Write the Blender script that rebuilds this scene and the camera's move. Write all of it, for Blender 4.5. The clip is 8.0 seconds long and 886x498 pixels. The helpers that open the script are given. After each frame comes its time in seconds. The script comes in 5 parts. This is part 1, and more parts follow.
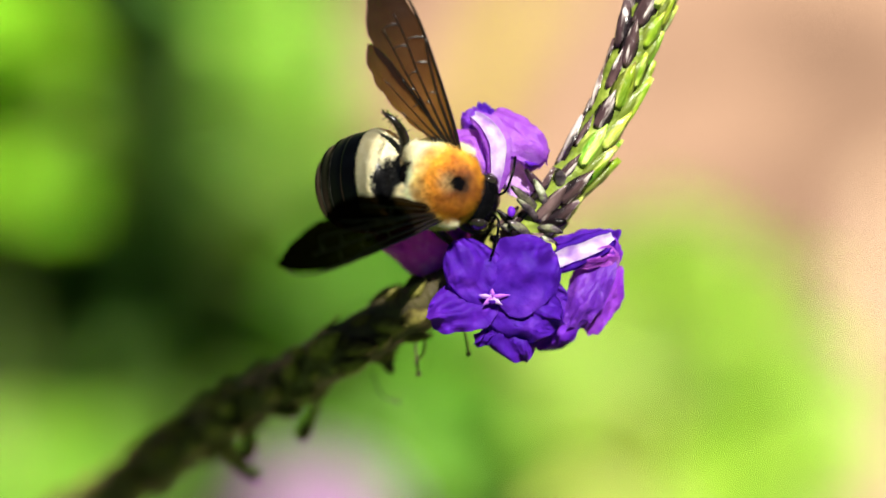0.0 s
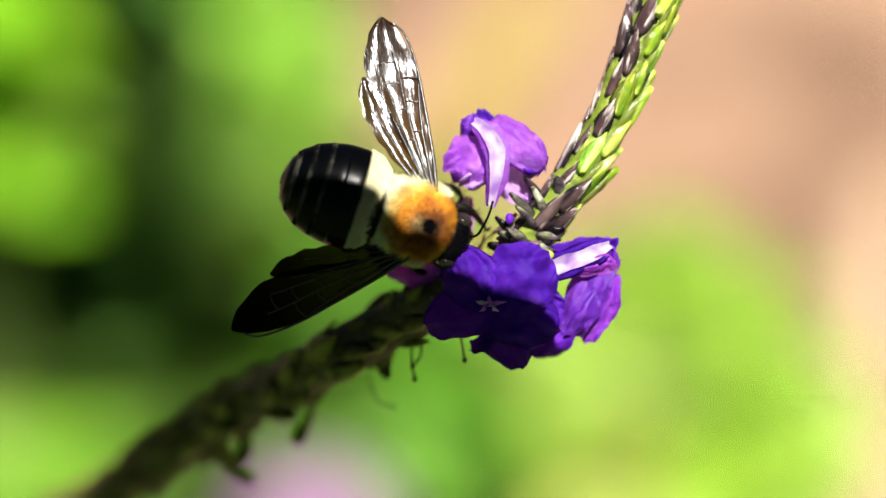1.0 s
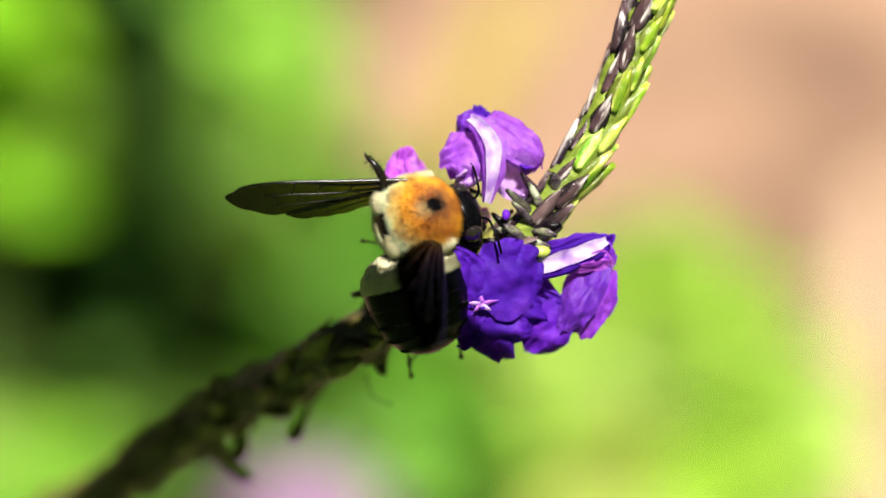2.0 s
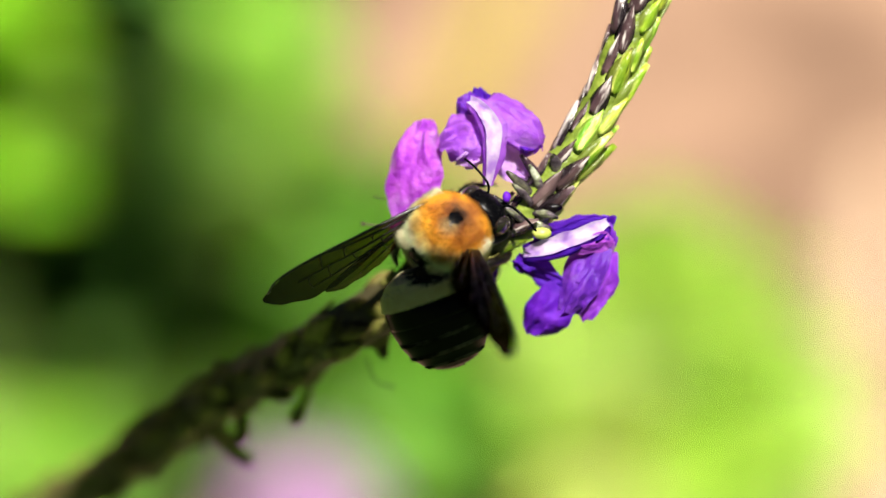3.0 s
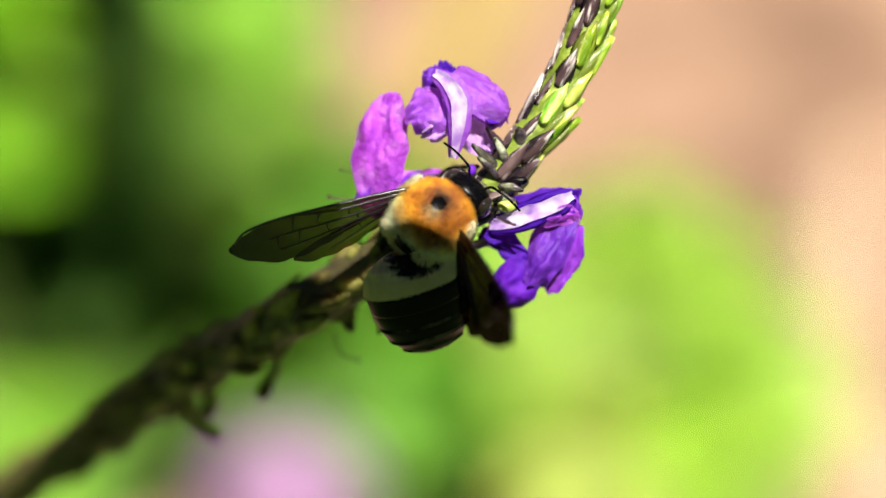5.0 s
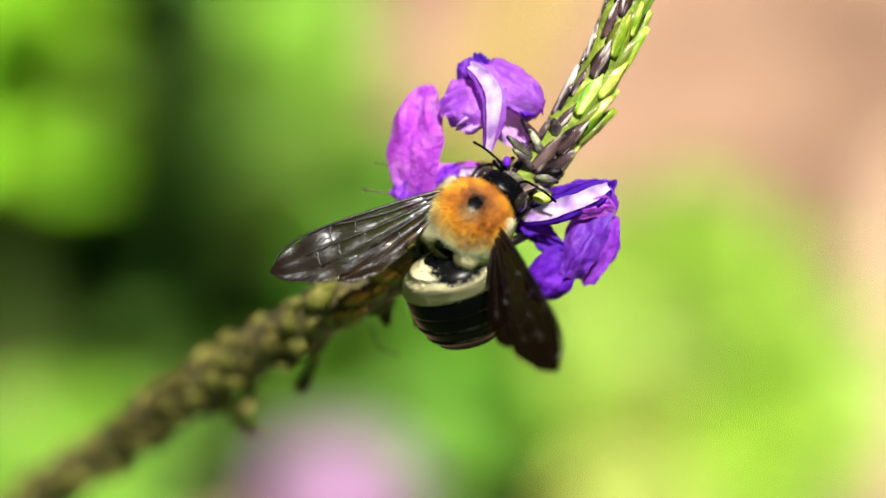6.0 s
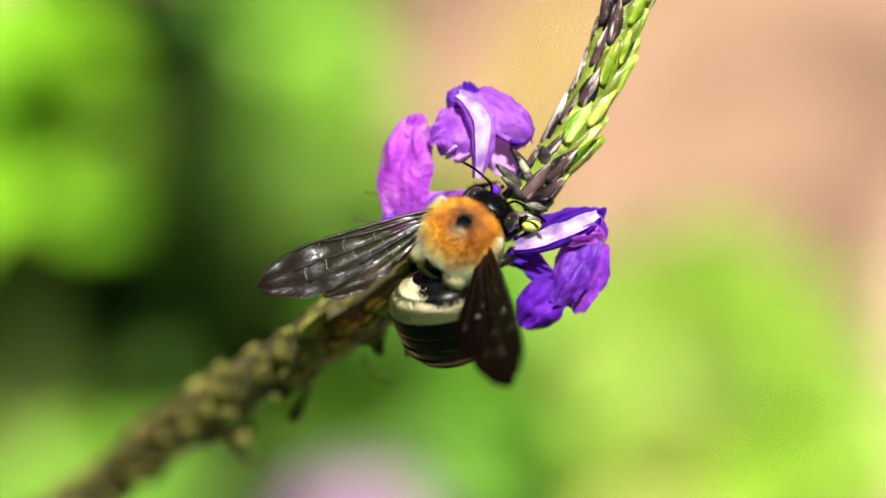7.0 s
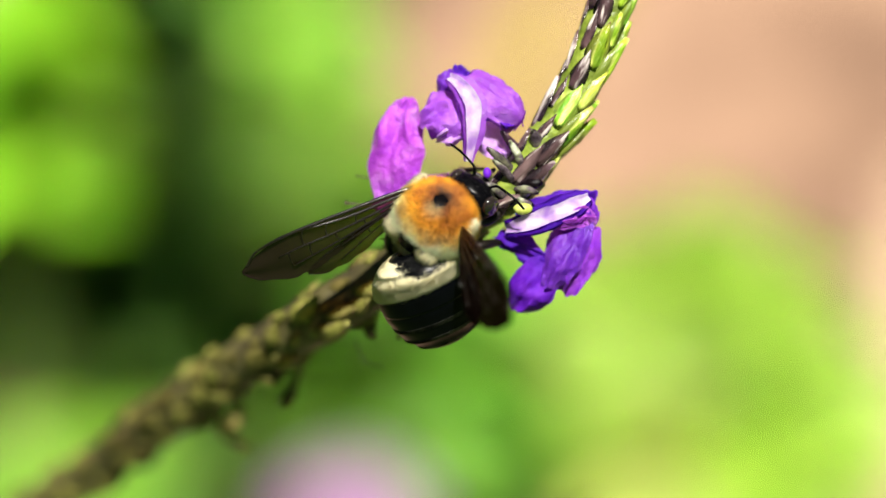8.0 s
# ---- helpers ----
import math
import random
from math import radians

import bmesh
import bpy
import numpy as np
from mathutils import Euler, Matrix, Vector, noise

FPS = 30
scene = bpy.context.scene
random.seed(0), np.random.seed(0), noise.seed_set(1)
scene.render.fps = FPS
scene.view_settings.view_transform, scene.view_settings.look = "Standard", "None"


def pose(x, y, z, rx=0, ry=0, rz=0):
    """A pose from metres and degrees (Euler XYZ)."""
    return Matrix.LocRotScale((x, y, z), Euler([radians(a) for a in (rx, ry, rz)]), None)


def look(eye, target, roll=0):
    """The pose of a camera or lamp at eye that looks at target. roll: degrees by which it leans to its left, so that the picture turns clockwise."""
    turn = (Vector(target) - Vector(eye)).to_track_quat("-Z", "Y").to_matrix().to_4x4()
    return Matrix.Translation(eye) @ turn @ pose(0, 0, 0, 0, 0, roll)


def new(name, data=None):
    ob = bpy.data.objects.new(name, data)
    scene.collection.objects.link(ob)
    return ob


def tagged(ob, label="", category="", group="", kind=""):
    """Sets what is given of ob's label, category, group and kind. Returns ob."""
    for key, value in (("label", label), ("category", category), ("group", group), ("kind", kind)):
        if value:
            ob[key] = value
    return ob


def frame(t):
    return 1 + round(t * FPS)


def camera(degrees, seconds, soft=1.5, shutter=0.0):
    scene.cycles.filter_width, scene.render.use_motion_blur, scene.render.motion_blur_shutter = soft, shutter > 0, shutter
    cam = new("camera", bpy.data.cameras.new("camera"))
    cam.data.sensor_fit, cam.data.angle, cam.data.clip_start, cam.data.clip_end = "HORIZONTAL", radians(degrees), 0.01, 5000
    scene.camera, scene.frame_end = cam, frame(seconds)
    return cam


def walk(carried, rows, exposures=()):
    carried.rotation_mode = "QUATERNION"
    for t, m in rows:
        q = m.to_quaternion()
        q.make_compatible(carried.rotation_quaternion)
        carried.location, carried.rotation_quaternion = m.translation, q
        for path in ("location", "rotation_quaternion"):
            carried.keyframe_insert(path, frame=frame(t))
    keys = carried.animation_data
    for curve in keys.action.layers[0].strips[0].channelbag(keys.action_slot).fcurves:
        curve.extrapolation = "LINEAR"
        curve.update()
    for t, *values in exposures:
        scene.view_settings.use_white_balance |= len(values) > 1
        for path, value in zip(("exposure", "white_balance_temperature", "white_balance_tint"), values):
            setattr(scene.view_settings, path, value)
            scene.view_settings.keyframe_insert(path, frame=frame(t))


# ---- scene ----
cam = camera(20.0, 8.0, soft=1.5)
cam.data.dof.use_dof = True
cam.data.dof.focus_distance = 0.2410
cam.data.dof.aperture_fstop = 6.8
walk(cam, [
    (0, pose(0.00000, -0.21178, 0.62227, 60.000, -0.000, 0.000)),
    (0.5, pose(0.00012, -0.21176, 0.62232, 60.035, -0.293, 0.207)),
    (1, pose(0.00017, -0.21169, 0.62243, 60.090, -0.714, 0.395)),
    (1.5, pose(0.00002, -0.21183, 0.62220, 60.069, -0.624, 0.213)),
    (2, pose(-0.00055, -0.21193, 0.62202, 60.121, -0.727, 0.114)),
    (2.2, pose(0.00024, -0.21180, 0.62225, 60.067, -0.322, -0.169)),
    (3.5, pose(-0.00179, -0.21211, 0.62171, 59.592, -0.770, -0.275)),
    (4, pose(-0.00075, -0.21202, 0.62187, 59.458, -0.960, -0.615)),
    (4.5, pose(-0.00060, -0.21210, 0.62172, 59.400, -0.650, -0.634)),
    (5.8, pose(0.00418, -0.21315, 0.61991, 59.392, -0.101, 0.349)),
    (6, pose(0.00313, -0.21319, 0.61984, 59.528, 0.348, 0.538)),
    (6.5, pose(0.00561, -0.21394, 0.61854, 60.527, 0.788, 1.200)),
    (7, pose(0.00720, -0.21411, 0.61824, 60.612, 0.879, 1.066)),
    (7.5, pose(0.00479, -0.21394, 0.61854, 60.662, 1.213, 1.049)),
    (7.7, pose(0.00570, -0.21408, 0.61830, 60.521, 1.113, 1.150)),
    (8, pose(0.00707, -0.21428, 0.61794, 60.310, 0.962, 0.758)),
], exposures=[(0.0, 1.13), (8.0, 1.13)])

# ---- light: high clear sun over the viewer's shoulder, blue sky ----
MM = 0.001
VIEW = pose(0, 0, 0.5, 60, 0, 0)          # the plant's own plane, tilted to the viewer
SUN_DIR = (VIEW.to_3x3() @ Vector((0.12, 0.55, 0.83))).normalized()
world = bpy.data.worlds.new("sky")
scene.world = world
world.use_nodes = True
sky = world.node_tree.nodes.new("ShaderNodeTexSky")
sky.sky_type = "NISHITA"
sky.sun_disc = False
sky.sun_elevation = math.asin(SUN_DIR.z)
sky.sun_rotation = math.atan2(SUN_DIR.x, SUN_DIR.y)
world.node_tree.links.new(sky.outputs[0], world.node_tree.nodes["Background"].inputs[0])
world.node_tree.nodes["Background"].inputs[1].default_value = 0.0065
sun = new("sun", bpy.data.lights.new("sun", "SUN"))
sun.data.energy, sun.data.angle, sun.data.color = 5.2, radians(0.53), (1.0, 0.95, 0.86)
sun.matrix_world = look(SUN_DIR * 5, (0, 0, 0))


# ---- materials ----
def nodes_of(name):
    m = bpy.data.materials.new(name)
    m.use_nodes = True
    return m, m.node_tree, m.node_tree.nodes["Principled BSDF"]


def link(tree, a, b):
    tree.links.new(a, b)


def noise_node(tree, scale, detail=3.0, rough=0.6):
    tc = tree.nodes.new("ShaderNodeTexCoord")
    nz = tree.nodes.new("ShaderNodeTexNoise")
    nz.inputs["Scale"].default_value, nz.inputs["Detail"].default_value, nz.inputs["Roughness"].default_value = scale, detail, rough
    link(tree, tc.outputs["Object"], nz.inputs["Vector"])
    return nz


def ramp_node(tree, stops):
    r = tree.nodes.new("ShaderNodeValToRGB")
    els = r.color_ramp.elements
    while len(els) < len(stops):
        els.new(0.5)
    for e, (p, c) in zip(els, stops):
        e.position, e.color = p, (*c, 1)
    return r


def bump_node(tree, source, strength, distance, target):
    b = tree.nodes.new("ShaderNodeBump")
    b.inputs["Strength"].default_value, b.inputs["Distance"].default_value = strength, distance
    link(tree, source, b.inputs["Height"])
    link(tree, b.outputs[0], target.inputs["Normal"])


def vary(tree, colour_out, amount, by="Random"):
    """Colour shifted a little in value and hue from one piece to the next."""
    info = tree.nodes.new("ShaderNodeObjectInfo")
    hsv = tree.nodes.new("ShaderNodeHueSaturation")
    for sock, lo, hi in (("Value", 1 - amount, 1 + amount), ("Hue", 0.5 - amount * 0.06, 0.5 + amount * 0.06)):
        mr = tree.nodes.new("ShaderNodeMapRange")
        mr.inputs["To Min"].default_value, mr.inputs["To Max"].default_value = lo, hi
        link(tree, info.outputs[by], mr.inputs["Value"])
        link(tree, mr.outputs[0], hsv.inputs[sock])
    link(tree, colour_out, hsv.inputs["Color"])
    return hsv.outputs[0]


def surface(name, stops, scale, rough=0.5, bump=0.3, bump_scale=None, depth=0.0002, through_=0.0, through_colour=None, random_=0.0, spec=0.5, coat=0.0, detail=3.0, sheen=0.0):
    """Noise-mottled surface; with thin flesh that lets light through where asked."""
    m, tree, bsdf = nodes_of(name)
    nz = noise_node(tree, scale, detail)
    rp = ramp_node(tree, stops)
    link(tree, nz.outputs["Fac"], rp.inputs[0])
    col = rp.outputs[0]
    if random_:
        col = vary(tree, col, random_)
    link(tree, col, bsdf.inputs["Base Color"])
    bsdf.inputs["Roughness"].default_value = rough
    bsdf.inputs["Specular IOR Level"].default_value = spec
    bsdf.inputs["Coat Weight"].default_value = coat
    bsdf.inputs["Sheen Weight"].default_value = sheen
    if bump:
        fine = noise_node(tree, bump_scale or scale * 4, 2.0)
        bump_node(tree, fine.outputs["Fac"], bump, depth, bsdf)
    if through_:
        tr = tree.nodes.new("ShaderNodeBsdfTranslucent")
        if through_colour:
            tr.inputs[0].default_value = (*through_colour, 1)
        else:
            link(tree, col, tr.inputs[0])
        mix = tree.nodes.new("ShaderNodeMixShader")
        mix.inputs[0].default_value = through_
        link(tree, bsdf.outputs[0], mix.inputs[1])
        link(tree, tr.outputs[0], mix.inputs[2])
        link(tree, mix.outputs[0], tree.nodes["Material Output"].inputs[0])
    return m


PETAL = surface("violet petal", [(0.3, (0.17, 0.02, 0.50)), (0.55, (0.28, 0.05, 0.66)), (0.75, (0.46, 0.13, 0.80))], 380, 0.5, 0.9, 1100, 0.0003, 0.35, (0.42, 0.07, 0.75), 0.15)
PETAL_PALE = surface("lilac petal back", [(0.3, (0.36, 0.08, 0.66)), (0.5, (0.50, 0.15, 0.78)), (0.75, (0.66, 0.34, 0.86))], 380, 0.5, 0.9, 1100, 0.0003, 0.35, (0.55, 0.12, 0.80), 0.12)
PETAL_MAGENTA = surface("magenta-violet petal", [(0.3, (0.42, 0.06, 0.70)), (0.5, (0.60, 0.13, 0.84)), (0.75, (0.74, 0.38, 0.90))], 420, 0.5, 1.0, 1500, 0.00035, 0.35, (0.55, 0.06, 0.62), 0.12)
PETAL_DEEP = surface("deep violet petal", [(0.3, (0.07, 0.008, 0.36)), (0.55, (0.13, 0.016, 0.52)), (0.75, (0.22, 0.04, 0.64))], 380, 0.6, 0.4, 900, 0.0003, 0.25, (0.20, 0.02, 0.55), 0.12, spec=0.2)
LILAC = surface("pale lilac petal", [(0.3, (0.58, 0.30, 0.82)), (0.5, (0.72, 0.46, 0.88)), (0.75, (0.84, 0.70, 0.92))], 380, 0.5, 0.7, 1100, 0.0003, 0.35, (0.7, 0.4, 0.85), 0.1)
THROAT = surface("white throat", [(0.36, (0.46, 0.24, 0.74)), (0.50, (0.78, 0.64, 0.87)), (0.64, (0.93, 0.90, 0.94))], 420, 0.5, 0.4, 1200, 0.0002, 0.3, (0.8, 0.7, 0.85))
BRACT_OLD = surface("dry olive bract", [(0.30, (0.012, 0.010, 0.005)), (0.43, (0.06, 0.05, 0.015)), (0.52, (0.15, 0.14, 0.03)), (0.60, (0.24, 0.19, 0.07)), (0.70, (0.25, 0.12, 0.06)), (0.82, (0.38, 0.31, 0.24))], 230, 0.6, 0.7, 1100, 0.00025, 0.0, None, 0.35, detail=5.0, spec=0.2)
CALYX_SKIN = surface("grey-purple calyx", [(0.32, (0.035, 0.025, 0.03)), (0.46, (0.13, 0.10, 0.12)), (0.56, (0.32, 0.33, 0.20)), (0.68, (0.66, 0.66, 0.58))], 520, 0.25, 0.8, 1600, 0.0002, 0.0, None, 0.5)
BUD_SKIN = surface("lime bud", [(0.3, (0.38, 0.52, 0.05)), (0.7, (0.66, 0.72, 0.20))], 500, 0.4, 0.5, 1200, 0.0002, 0.2, None, 0.2)
FRESH_RIND = surface("young stem rind", [(0.3, (0.05, 0.07, 0.012)), (0.5, (0.16, 0.22, 0.022)), (0.7, (0.30, 0.36, 0.06))], 420, 0.45, 0.8, 900, 0.0004)
RIND = surface("stem rind", [(0.3, (0.02, 0.015, 0.006)), (0.5, (0.06, 0.05, 0.018)), (0.7, (0.13, 0.12, 0.035))], 220, 0.6, 0.8, 900, 0.0004)
SHELL = surface("black chitin", [(0.3, (0.001, 0.001, 0.0015)), (0.7, (0.0025, 0.0025, 0.003))], 600, 0.26, 0.2, 2500, 0.00005, spec=0.04)
ABDOMEN_SHELL = surface("blue-black chitin", [(0.3, (0.0006, 0.0007, 0.0010)), (0.7, (0.0009, 0.0012, 0.0018))], 600, 0.28, 0.25, 1500, 0.00005, spec=0.08)
LEGS = surface("dark leg chitin", [(0.3, (0.003, 0.0025, 0.002)), (0.7, (0.009, 0.007, 0.005))], 600, 0.3, 0.4, 3000, 0.00008, spec=0.3)
EYE = surface("black compound eye", [(0.3, (0.01, 0.008, 0.008)), (0.7, (0.02, 0.015, 0.012))], 900, 0.12, 0.2, 6000, 0.00004, spec=0.7)
VEIN = surface("dark wing vein", [(0.3, (0.002, 0.001, 0.0008)), (0.7, (0.006, 0.003, 0.002))], 500, 0.28, 0.2, spec=0.6)
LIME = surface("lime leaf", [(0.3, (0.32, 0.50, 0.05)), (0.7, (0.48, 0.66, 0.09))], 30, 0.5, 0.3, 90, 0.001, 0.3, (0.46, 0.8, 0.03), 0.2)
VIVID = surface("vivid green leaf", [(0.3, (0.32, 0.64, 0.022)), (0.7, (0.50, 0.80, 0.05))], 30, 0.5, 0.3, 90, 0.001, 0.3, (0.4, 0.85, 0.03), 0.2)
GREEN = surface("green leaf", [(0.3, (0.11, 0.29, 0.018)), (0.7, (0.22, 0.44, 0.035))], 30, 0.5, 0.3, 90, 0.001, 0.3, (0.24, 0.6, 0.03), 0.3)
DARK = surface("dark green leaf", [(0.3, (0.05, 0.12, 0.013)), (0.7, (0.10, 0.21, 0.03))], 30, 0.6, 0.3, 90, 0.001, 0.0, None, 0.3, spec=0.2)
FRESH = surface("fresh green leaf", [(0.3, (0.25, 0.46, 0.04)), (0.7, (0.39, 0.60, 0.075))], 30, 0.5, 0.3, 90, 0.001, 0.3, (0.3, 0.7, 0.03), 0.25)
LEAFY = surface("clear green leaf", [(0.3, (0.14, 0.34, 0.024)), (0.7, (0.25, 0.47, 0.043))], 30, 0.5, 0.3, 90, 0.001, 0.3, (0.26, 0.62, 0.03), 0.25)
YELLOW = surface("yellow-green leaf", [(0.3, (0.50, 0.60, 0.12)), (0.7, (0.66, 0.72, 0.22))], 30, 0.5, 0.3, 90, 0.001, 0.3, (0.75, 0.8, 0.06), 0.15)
OLIVE = surface("yellowing blade", [(0.3, (0.42, 0.34, 0.06)), (0.7, (0.56, 0.46, 0.10))], 30, 0.5, 0.3, 90, 0.001, 0.2, None, 0.15)
STRAW = surface("pale dry blade", [(0.3, (0.54, 0.38, 0.24)), (0.7, (0.68, 0.50, 0.34))], 30, 0.6, 0.3, 90, 0.001, 0.2, None, 0.2)
PINK = surface("pale pink petal", [(0.3, (0.88, 0.48, 0.90)), (0.7, (0.94, 0.62, 0.94))], 60, 0.5, 0.2, 200, 0.0005, 0.3, (0.8, 0.5, 0.75), 0.2)


def ground_material():
    """Tan bark mulch in the bed, giving way to added, unseen short grass along a ragged edge."""
    m, tree, bsdf = nodes_of("mulch bed and added grass")
    bark = ramp_node(tree, [(0.32, (0.13, 0.076, 0.050)), (0.44, (0.24, 0.144, 0.094)), (0.56, (0.34, 0.21, 0.138)), (0.68, (0.50, 0.33, 0.21))])
    link(tree, noise_node(tree, 7, 5.0).outputs["Fac"], bark.inputs[0])
    # dark grass out of view, added to weaken the ground's warm bounce
    grass = ramp_node(tree, [(0.3, (0.018, 0.045, 0.008)), (0.7, (0.06, 0.11, 0.02))])
    link(tree, noise_node(tree, 25, 6.0).outputs["Fac"], grass.inputs[0])
    tc = tree.nodes.new("ShaderNodeTexCoord")
    off = tree.nodes.new("ShaderNodeMapping")
    off.inputs["Location"].default_value, off.inputs["Scale"].default_value = (0.0, -1.05, 0.0), (0.55, 0.6, 0.0)
    link(tree, tc.outputs["Object"], off.inputs["Vector"])
    reach = tree.nodes.new("ShaderNodeVectorMath")
    reach.operation = "LENGTH"
    link(tree, off.outputs[0], reach.inputs[0])
    rag = tree.nodes.new("ShaderNodeMath")
    rag.operation = "MULTIPLY_ADD"
    rag.inputs[1].default_value = 0.7
    link(tree, noise_node(tree, 2.2, 7.0).outputs["Fac"], rag.inputs[0])
    link(tree, reach.outputs["Value"], rag.inputs[2])
    edge = tree.nodes.new("ShaderNodeMapRange")
    edge.inputs["From Min"].default_value, edge.inputs["From Max"].default_value = 1.28, 1.36
    link(tree, rag.outputs[0], edge.inputs["Value"])
    mix = tree.nodes.new("ShaderNodeMix")
    mix.data_type = "RGBA"
    link(tree, edge.outputs[0], mix.inputs["Factor"])
    link(tree, bark.outputs[0], mix.inputs["A"])
    link(tree, grass.outputs[0], mix.inputs["B"])
    link(tree, mix.outputs["Result"], bsdf.inputs["Base Color"])
    bsdf.inputs["Roughness"].default_value = 0.85
    bsdf.inputs["Specular IOR Level"].default_value = 0.2
    bump_node(tree, noise_node(tree, 90, 4.0).outputs["Fac"], 0.8, 0.01, bsdf)
    return m


GROUND = ground_material()
TWIG = surface("green twig", [(0.3, (0.05, 0.10, 0.02)), (0.7, (0.12, 0.2, 0.04))], 60, 0.6, 0.3)


def bract_material(name, body, streak, edge, tip, gloss, streak_at=0.54):
    """Scale with lengthwise streaks, a dark margin and a stained point; its own y runs along the stem."""
    m, tree, bsdf = nodes_of(name)
    tc = tree.nodes.new("ShaderNodeTexCoord")
    sep = tree.nodes.new("ShaderNodeSeparateXYZ")
    link(tree, tc.outputs["Object"], sep.inputs[0])
    info = tree.nodes.new("ShaderNodeObjectInfo")

    def grain(scale, sx, sy, detail):
        mp = tree.nodes.new("ShaderNodeMapping")
        mp.inputs["Scale"].default_value = (sx, sy, sx)
        nz = tree.nodes.new("ShaderNodeTexNoise")
        nz.noise_dimensions = "4D"
        nz.inputs["Scale"].default_value, nz.inputs["Detail"].default_value = scale, detail
        w = tree.nodes.new("ShaderNodeMath")
        w.operation = "MULTIPLY"
        w.inputs[1].default_value = 40.0
        link(tree, info.outputs["Random"], w.inputs[0])
        link(tree, w.outputs[0], nz.inputs["W"])
        link(tree, tc.outputs["Object"], mp.inputs["Vector"])
        link(tree, mp.outputs[0], nz.inputs["Vector"])
        return nz.outputs["Fac"]

    def blend(fac, a, c):
        mx = tree.nodes.new("ShaderNodeMix")
        mx.data_type = "RGBA"
        for sock, val in (("Factor", fac), ("A", a), ("B", c)):
            if isinstance(val, tuple):
                mx.inputs[sock].default_value = (*val, 1)
            else:
                link(tree, val, mx.inputs[sock])
        return mx.outputs["Result"]

    def rise(value, lo, hi):
        mr = tree.nodes.new("ShaderNodeMapRange")
        mr.inputs["From Min"].default_value, mr.inputs["From Max"].default_value = lo, hi
        link(tree, value, mr.inputs["Value"])
        return mr.outputs[0]
    rp = ramp_node(tree, body)
    link(tree, grain(330, 1.0, 0.5, 4), rp.inputs[0])
    col = blend(rise(grain(1300, 1.0, 0.16, 3), streak_at, streak_at + 0.09), rp.outputs[0], streak)
    side = tree.nodes.new("ShaderNodeMath")
    side.operation = "ABSOLUTE"
    link(tree, sep.outputs["X"], side.inputs[0])
    wob = tree.nodes.new("ShaderNodeMath")
    wob.operation = "MULTIPLY_ADD"
    wob.inputs[1].default_value = 0.0009
    link(tree, grain(700, 1.0, 0.6, 3), wob.inputs[0])
    link(tree, side.outputs[0], wob.inputs[2])
    col = blend(rise(wob.outputs[0], 0.0009, 0.0012), col, edge)
    far = tree.nodes.new("ShaderNodeMath")
    far.operation = "MULTIPLY_ADD"
    far.inputs[1].default_value = 0.003
    link(tree, grain(600, 1.0, 0.8, 3), far.inputs[0])
    link(tree, sep.outputs["Y"], far.inputs[2])
    col = blend(rise(far.outputs[0], 0.0064, 0.0078), col, tip)
    link(tree, vary(tree, col, 0.25), bsdf.inputs["Base Color"])
    bsdf.inputs["Roughness"].default_value = gloss
    bump_node(tree, grain(1500, 1.0, 0.3, 3), 1.0, 0.0004, bsdf)
    return m


BRACT_GREEN = bract_material("green bract with purple tip", [(0.28, (0.05, 0.03, 0.015)), (0.36, (0.07, 0.19, 0.008)), (0.5, (0.24, 0.39, 0.018)), (0.62, (0.46, 0.53, 0.055)), (0.75, (0.62, 0.58, 0.18))], (0.54, 0.62, 0.14), (0.12, 0.16, 0.02), (0.22, 0.11, 0.06), 0.38)
# the pale streak colour paints white glints onto these dark scales
BRACT_DARK = bract_material("purple-brown bract", [(0.3, (0.018, 0.010, 0.012)), (0.5, (0.065, 0.036, 0.040)), (0.7, (0.19, 0.13, 0.12))], (0.46, 0.40, 0.38), (0.010, 0.006, 0.008), (0.06, 0.03, 0.05), 0.26, 0.52)


